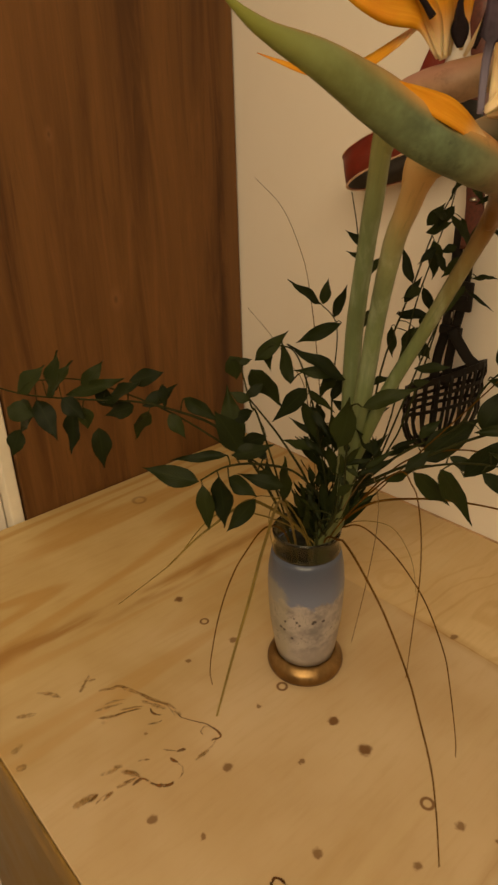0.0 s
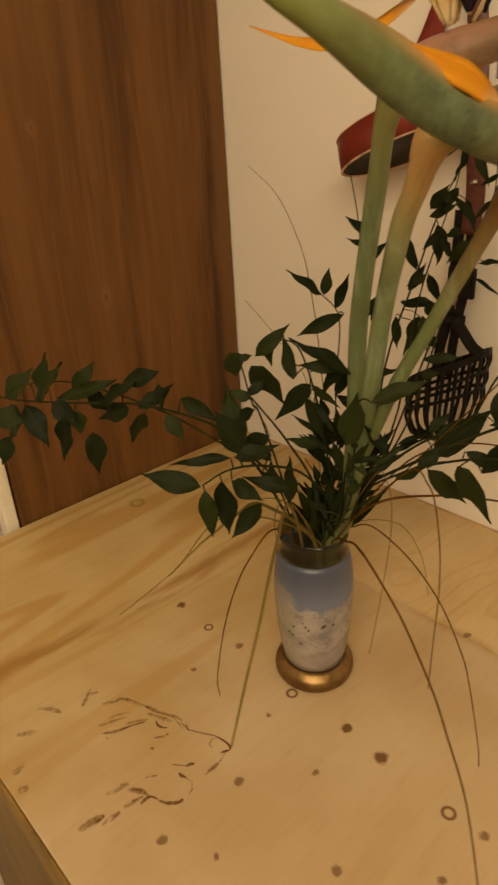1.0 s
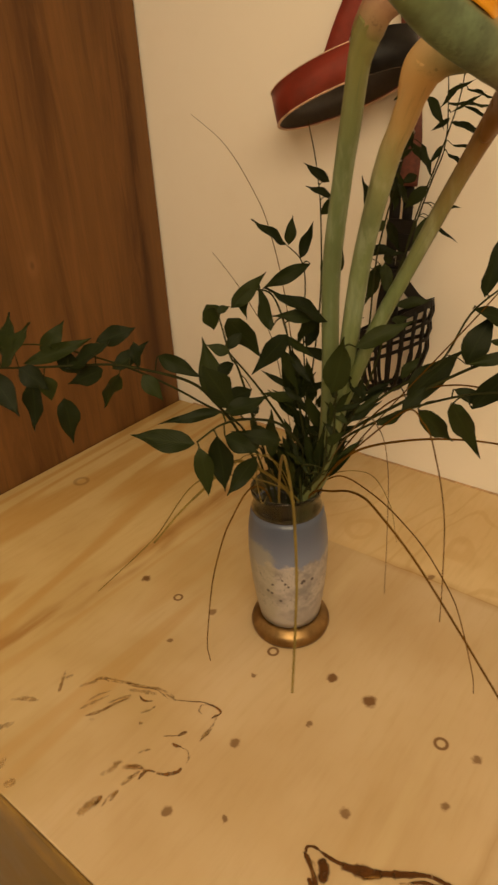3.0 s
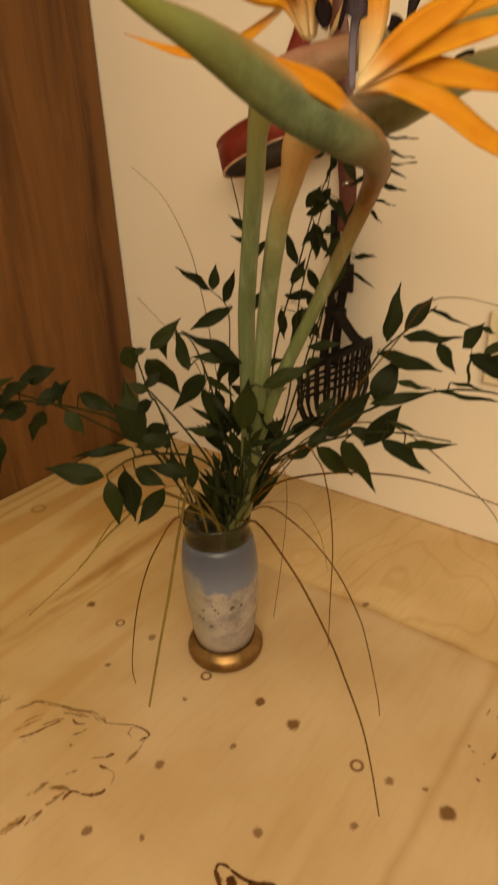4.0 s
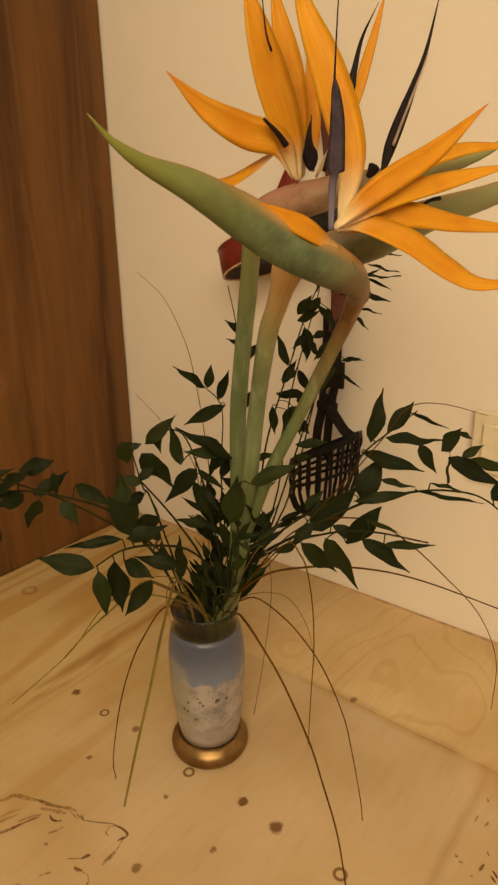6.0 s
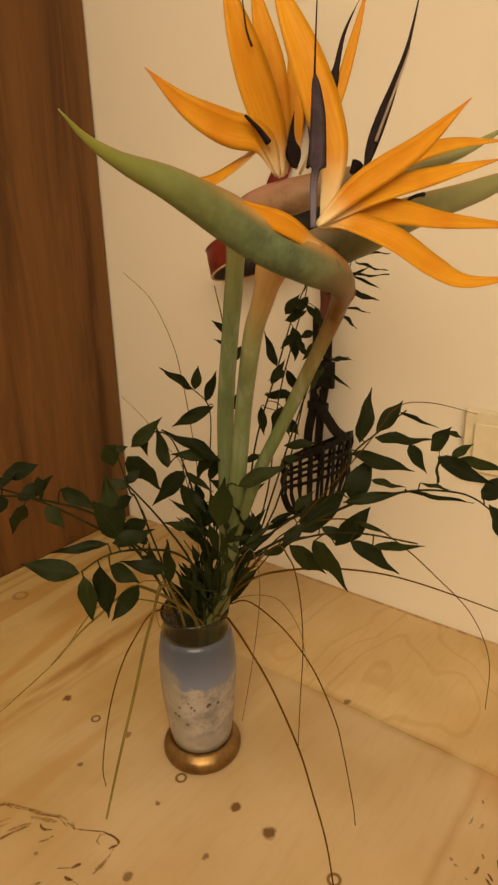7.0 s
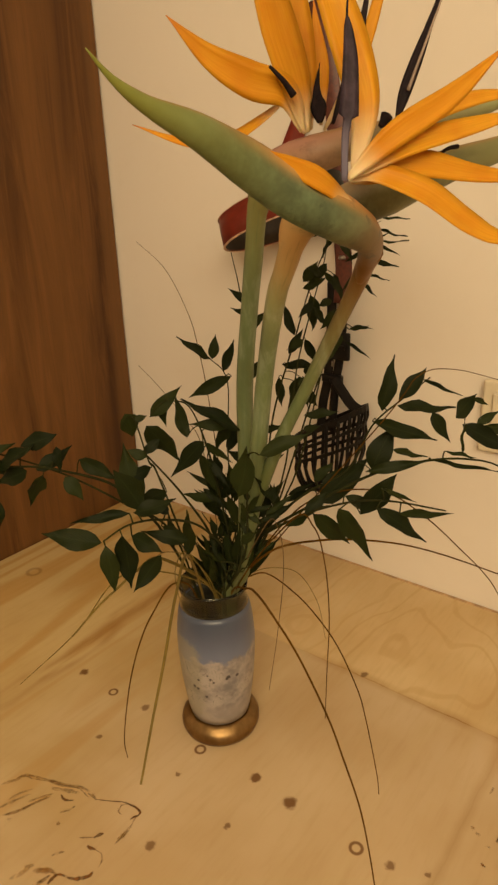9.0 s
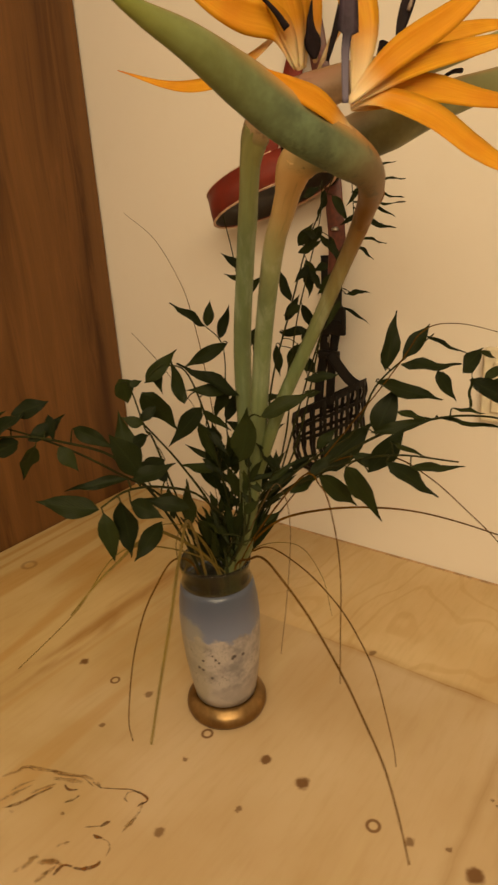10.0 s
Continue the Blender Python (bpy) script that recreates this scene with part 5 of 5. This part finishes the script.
grass([(-0.021, 0.020, 0.184), (-0.035, 0.041, 0.187), (-0.054, 0.058, 0.170), (-0.064, 0.072, 0.155), (-0.072, 0.082, 0.133), (-0.077, 0.094, 0.112), (-0.081, 0.100, 0.085), (-0.080, 0.101, 0.068)], 0.0015, M_GRASS)
grass([(-0.016, 0.030, 0.194), (-0.020, 0.120, 0.259), (-0.026, 0.200, 0.283), (-0.032, 0.250, 0.279), (-0.037, 0.277, 0.271), (-0.042, 0.299, 0.259)], 0.0021, M_STRAW)
grass([(0.026, 0.020, 0.186), (0.045, 0.030, 0.202), (0.087, 0.040, 0.216), (0.137, 0.050, 0.216), (0.185, 0.055, 0.203), (0.260, 0.060, 0.170)], 0.0022, M_GRASS)
grass([(0.032, 0.020, 0.208), (0.066, 0.020, 0.230), (0.103, 0.030, 0.254), (0.136, 0.050, 0.261), (0.164, 0.060, 0.245), (0.197, 0.060, 0.212), (0.232, 0.060, 0.171), (0.253, 0.060, 0.122), (0.255, 0.060, 0.068)], 0.0014, M_GRASS)
grass([(0.023, 0.030, 0.204), (0.038, 0.080, 0.256), (0.043, 0.115, 0.269), (0.042, 0.140, 0.255), (0.033, 0.173, 0.232), (0.023, 0.205, 0.216)], 0.0009, M_DRY)
grass([(0.025, 0.030, 0.203), (0.050, 0.120, 0.279), (0.062, 0.140, 0.284), (0.066, 0.155, 0.266), (0.064, 0.178, 0.244), (0.059, 0.196, 0.218), (0.056, 0.206, 0.191)], 0.0011, M_GRASS)
grass([(0.029, 0.000, 0.168), (0.070, -0.010, 0.159), (0.097, -0.020, 0.117), (0.107, -0.020, 0.069)], 0.001, M_STRAW)
grass([(0.017, -0.010, 0.186), (0.006, -0.020, 0.304), (-0.002, -0.055, 0.364), (-0.010, -0.095, 0.390), (-0.028, -0.140, 0.422), (-0.054, -0.165, 0.446)], 0.0009, M_DRY)
grass([(0.009, 0.000, 0.193), (-0.003, -0.040, 0.270), (-0.018, -0.040, 0.303), (-0.034, -0.020, 0.335), (-0.050, 0.000, 0.362)], 0.0008, M_DRY)
grass([(0.006, 0.020, 0.188), (-0.067, 0.050, 0.207), (-0.115, 0.060, 0.161), (-0.162, 0.070, 0.124)], 0.0014, M_STRAW)
grass([(0.001, 0.020, 0.189), (-0.040, 0.060, 0.222), (-0.060, 0.075, 0.223), (-0.073, 0.080, 0.214), (-0.089, 0.085, 0.202), (-0.111, 0.090, 0.180)], 0.0028, M_STRAW)
grass([(0.046, 0.030, 0.240), (0.134, 0.050, 0.322), (0.157, 0.055, 0.356), (0.181, 0.060, 0.361), (0.220, 0.060, 0.350)], 0.0011, M_GRASS)
grass([(0.009, 0.030, 0.205), (0.000, 0.030, 0.217), (-0.022, 0.040, 0.266), (-0.048, 0.050, 0.308)], 0.0028, M_TWIG)
grass([(-0.001, 0.030, 0.195), (-0.021, 0.050, 0.220), (-0.032, 0.060, 0.212), (-0.030, 0.070, 0.192), (-0.026, 0.070, 0.197)], 0.0011, M_STRAW)
grass([(0.001, 0.040, 0.201), (-0.016, 0.060, 0.218), (-0.037, 0.070, 0.234), (-0.051, 0.080, 0.231)], 0.0011, M_STRAW)


# ---- things on the wall ----
collar = thing("leather_collar", (0.345, -0.01, 1.42), "red leather strap with a dark lining hung on the wall", "strap")
RING = pose(0.346, -0.060, 1.213, -8, -19, 0)


def ring_band(rx, ry, width, thick, grow, low=0.0, first=0.0, last=360.0):
    bm = bmesh.new()
    loops = []
    for k in range(49):
        a = radians(first + (last - first) * k / 48)
        row = []
        for dr, dz in ((grow, -width / 2), (grow + thick, -width / 2), (grow + thick * 1.2, 0), (grow + thick, width / 2), (grow, width / 2)):
            row.append(bm.verts.new(RING @ Vector(((rx + dr) * math.cos(a), (ry + dr) * math.sin(a), dz + low))))
        loops.append(row)
    for lo, hi in zip(loops[:-1], loops[1:]):
        for j in range(5):
            bm.faces.new((lo[j], lo[(j + 1) % 5], hi[(j + 1) % 5], hi[j]))
    bmesh.ops.remove_doubles(bm, verts=bm.verts, dist=1e-5)
    return bm


band = part("band", ring_band(0.079, 0.046, 0.032, 0.0022, 0.0), M_RED, collar, "red leather band")
part("lining", ring_band(0.079, 0.046, 0.030, 0.0018, -0.0020), M_DARK, collar, "dark worn lining")
part("pad", ring_band(0.079, 0.046, 0.036, 0.0026, 0.0028, 0.0, -52.0, 48.0), M_BLACK, collar, "black leather pad")
part("stitching", ring_band(0.079, 0.046, 0.0010, 0.0028, -0.0002, 0.0158, -180.0, -60.0), M_THREADS, band, "pale stitched edge")
part("cut_edge", ring_band(0.079, 0.046, 0.0012, 0.0026, -0.0002, -0.0166), M_THREADS, band, "pale cut leather edge")
part("strap", strap([(0.300, -0.013, 1.222), (0.318, -0.013, 1.262), (0.346, -0.010, 1.32), (0.366, -0.012, 1.38), (0.372, -0.016, 1.425)], 0.024, 0.003, (0, -1, 0)), M_RED, collar, "red leather strap")
part("strap_end", strap([(0.372, -0.022, 1.425), (0.386, -0.020, 1.36), (0.400, -0.022, 1.28), (0.410, -0.026, 1.19), (0.412, -0.024, 1.15), (0.410, -0.024, 1.112)], 0.020, 0.003, (0.2, -1, 0)), M_RED_SHADED, collar, "red leather strap end, coloured darker for shade")
part("stud", lathe([(0.0001, -0.002), (0.004, -0.002), (0.0045, 0.0), (0.003, 0.002), (0.0001, 0.0025)], (0.4115, -0.0275, 1.165), 12), M_METAL, collar)
hook = thing("wall_hook", (0.372, 0.0, 1.43), "small metal hook in the wall", "hook")
part("pin", rod([(0.372, 0.004, 1.432), (0.372, -0.012, 1.430), (0.372, -0.026, 1.432), (0.372, -0.030, 1.442)], 0.002, 0.002), M_METAL, hook)

muzzle = thing("lattice_basket", (0.405, -0.02, 1.10), "black woven leather lattice basket hung on the wall by a strap", "basket")
part("neck_strap", strap([(0.392, -0.016, 1.135), (0.393, -0.018, 1.09), (0.392, -0.020, 1.05), (0.391, -0.022, 1.015), (0.386, -0.024, 0.985), (0.384, -0.026, 0.950)], 0.0125, 0.004, (0, -1, 0)), M_BLACK, muzzle, "black leather strap")
part("neck_strap", strap([(0.408, -0.017, 1.135), (0.409, -0.019, 1.09), (0.408, -0.021, 1.05), (0.404, -0.023, 1.018), (0.402, -0.025, 0.985), (0.401, -0.027, 0.950)], 0.0115, 0.004, (0, -1, 0)), M_BLACK, muzzle, "black leather strap")
buckle = part("buckle", box((0.391, -0.0305, 1.044), (0.424, -0.0245, 1.078), 0.0028, 2), M_BLACK, muzzle, "black buckle")
part("buckle_bar", box((0.395, -0.0335, 1.058), (0.420, -0.0300, 1.063), 0.001, 2), M_BLACK, buckle)
# bright piece added as a glint where pale wall shows between the straps
part("rivet", box((0.3985, -0.0265, 1.034), (0.4015, -0.0235, 1.041), 0.001, 2), M_METAL, muzzle, "small bright metal piece added for the light slit between the straps")
part("keeper", box((0.386, -0.029, 1.014), (0.414, -0.022, 1.024), 0.002, 2), M_BLACK, muzzle)
part("side_strap", strap([(0.404, -0.030, 1.022), (0.420, -0.036, 1.008), (0.436, -0.042, 0.996), (0.449, -0.044, 0.990)], 0.0125, 0.0035, (0.2, -0.8, 0.5)), M_BLACK, muzzle, "black leather strap")
MOUTH, NOSE = Vector((0.409, -0.043, 0.970)), Vector((0.407, -0.045, 0.878))


def cage(a, s):
    """A place on the basket: angle round it, 0 at its slanting mouth to 1 at its rounded nose."""
    slant = radians(29 - 9 * s)
    shrink = (1 - 0.14 * s) * (1.0 if s < 0.6 else math.sqrt(max(0.05, 1 - ((s - 0.6) / 0.42) ** 2)))
    across = Vector((math.cos(slant), 0, math.sin(slant))) * 0.053 * shrink
    return MOUTH.lerp(NOSE, s) + across * math.cos(a) + Vector((0, 0.036, 0)) * shrink * math.sin(a)


for s in (0.02, 0.22, 0.42, 0.93):
    n = 28
    bm = bmesh.new()
    pts = [cage(2 * math.pi * k / n, s) for k in range(n)]
    mid = sum(pts, Vector()) / n
    tall = 0.0042 if s < 0.1 else 0.0022
    rows = []
    for p in pts:
        o = (p - mid).normalized()
        rows.append([bm.verts.new(p + o * d + Vector((0, 0, h))) for d, h in ((-0.0012, -tall), (0.0014, -tall), (0.0014, tall), (-0.0012, tall))])
    for k in range(n):
        for j in range(4):
            bm.faces.new((rows[k][j], rows[k][(j + 1) % 4], rows[(k + 1) % n][(j + 1) % 4], rows[(k + 1) % n][j]))
    part("hoop", bm, M_BLACK, muzzle, smooth=False)
for k in range(20):
    a = 2 * math.pi * k / 20
    out_ = Vector((math.cos(a), math.sin(a), 0))
    part("slat", strap([cage(a, s) + out_ * (0.0016 if i % 2 else -0.0006) for i, s in enumerate((0.0, 0.12, 0.22, 0.32, 0.42, 0.55, 0.7, 0.85, 0.93, 0.99))], 0.0044, 0.0028, out_, 18), M_BLACK, muzzle)

switch = thing("light_switch", (0.618, 0.0, 0.995), "cream plastic light switch on the wall", "switch")
plate = part("plate", box((0.581, -0.010, 0.957), (0.663, -0.0005, 1.039), 0.003, 3), M_SWITCH, switch)
part("rocker", box((0.5935, -0.0145, 0.9695), (0.6505, -0.0095, 1.0265), 0.002, 3), M_SWITCH, plate, "flat rocker button")
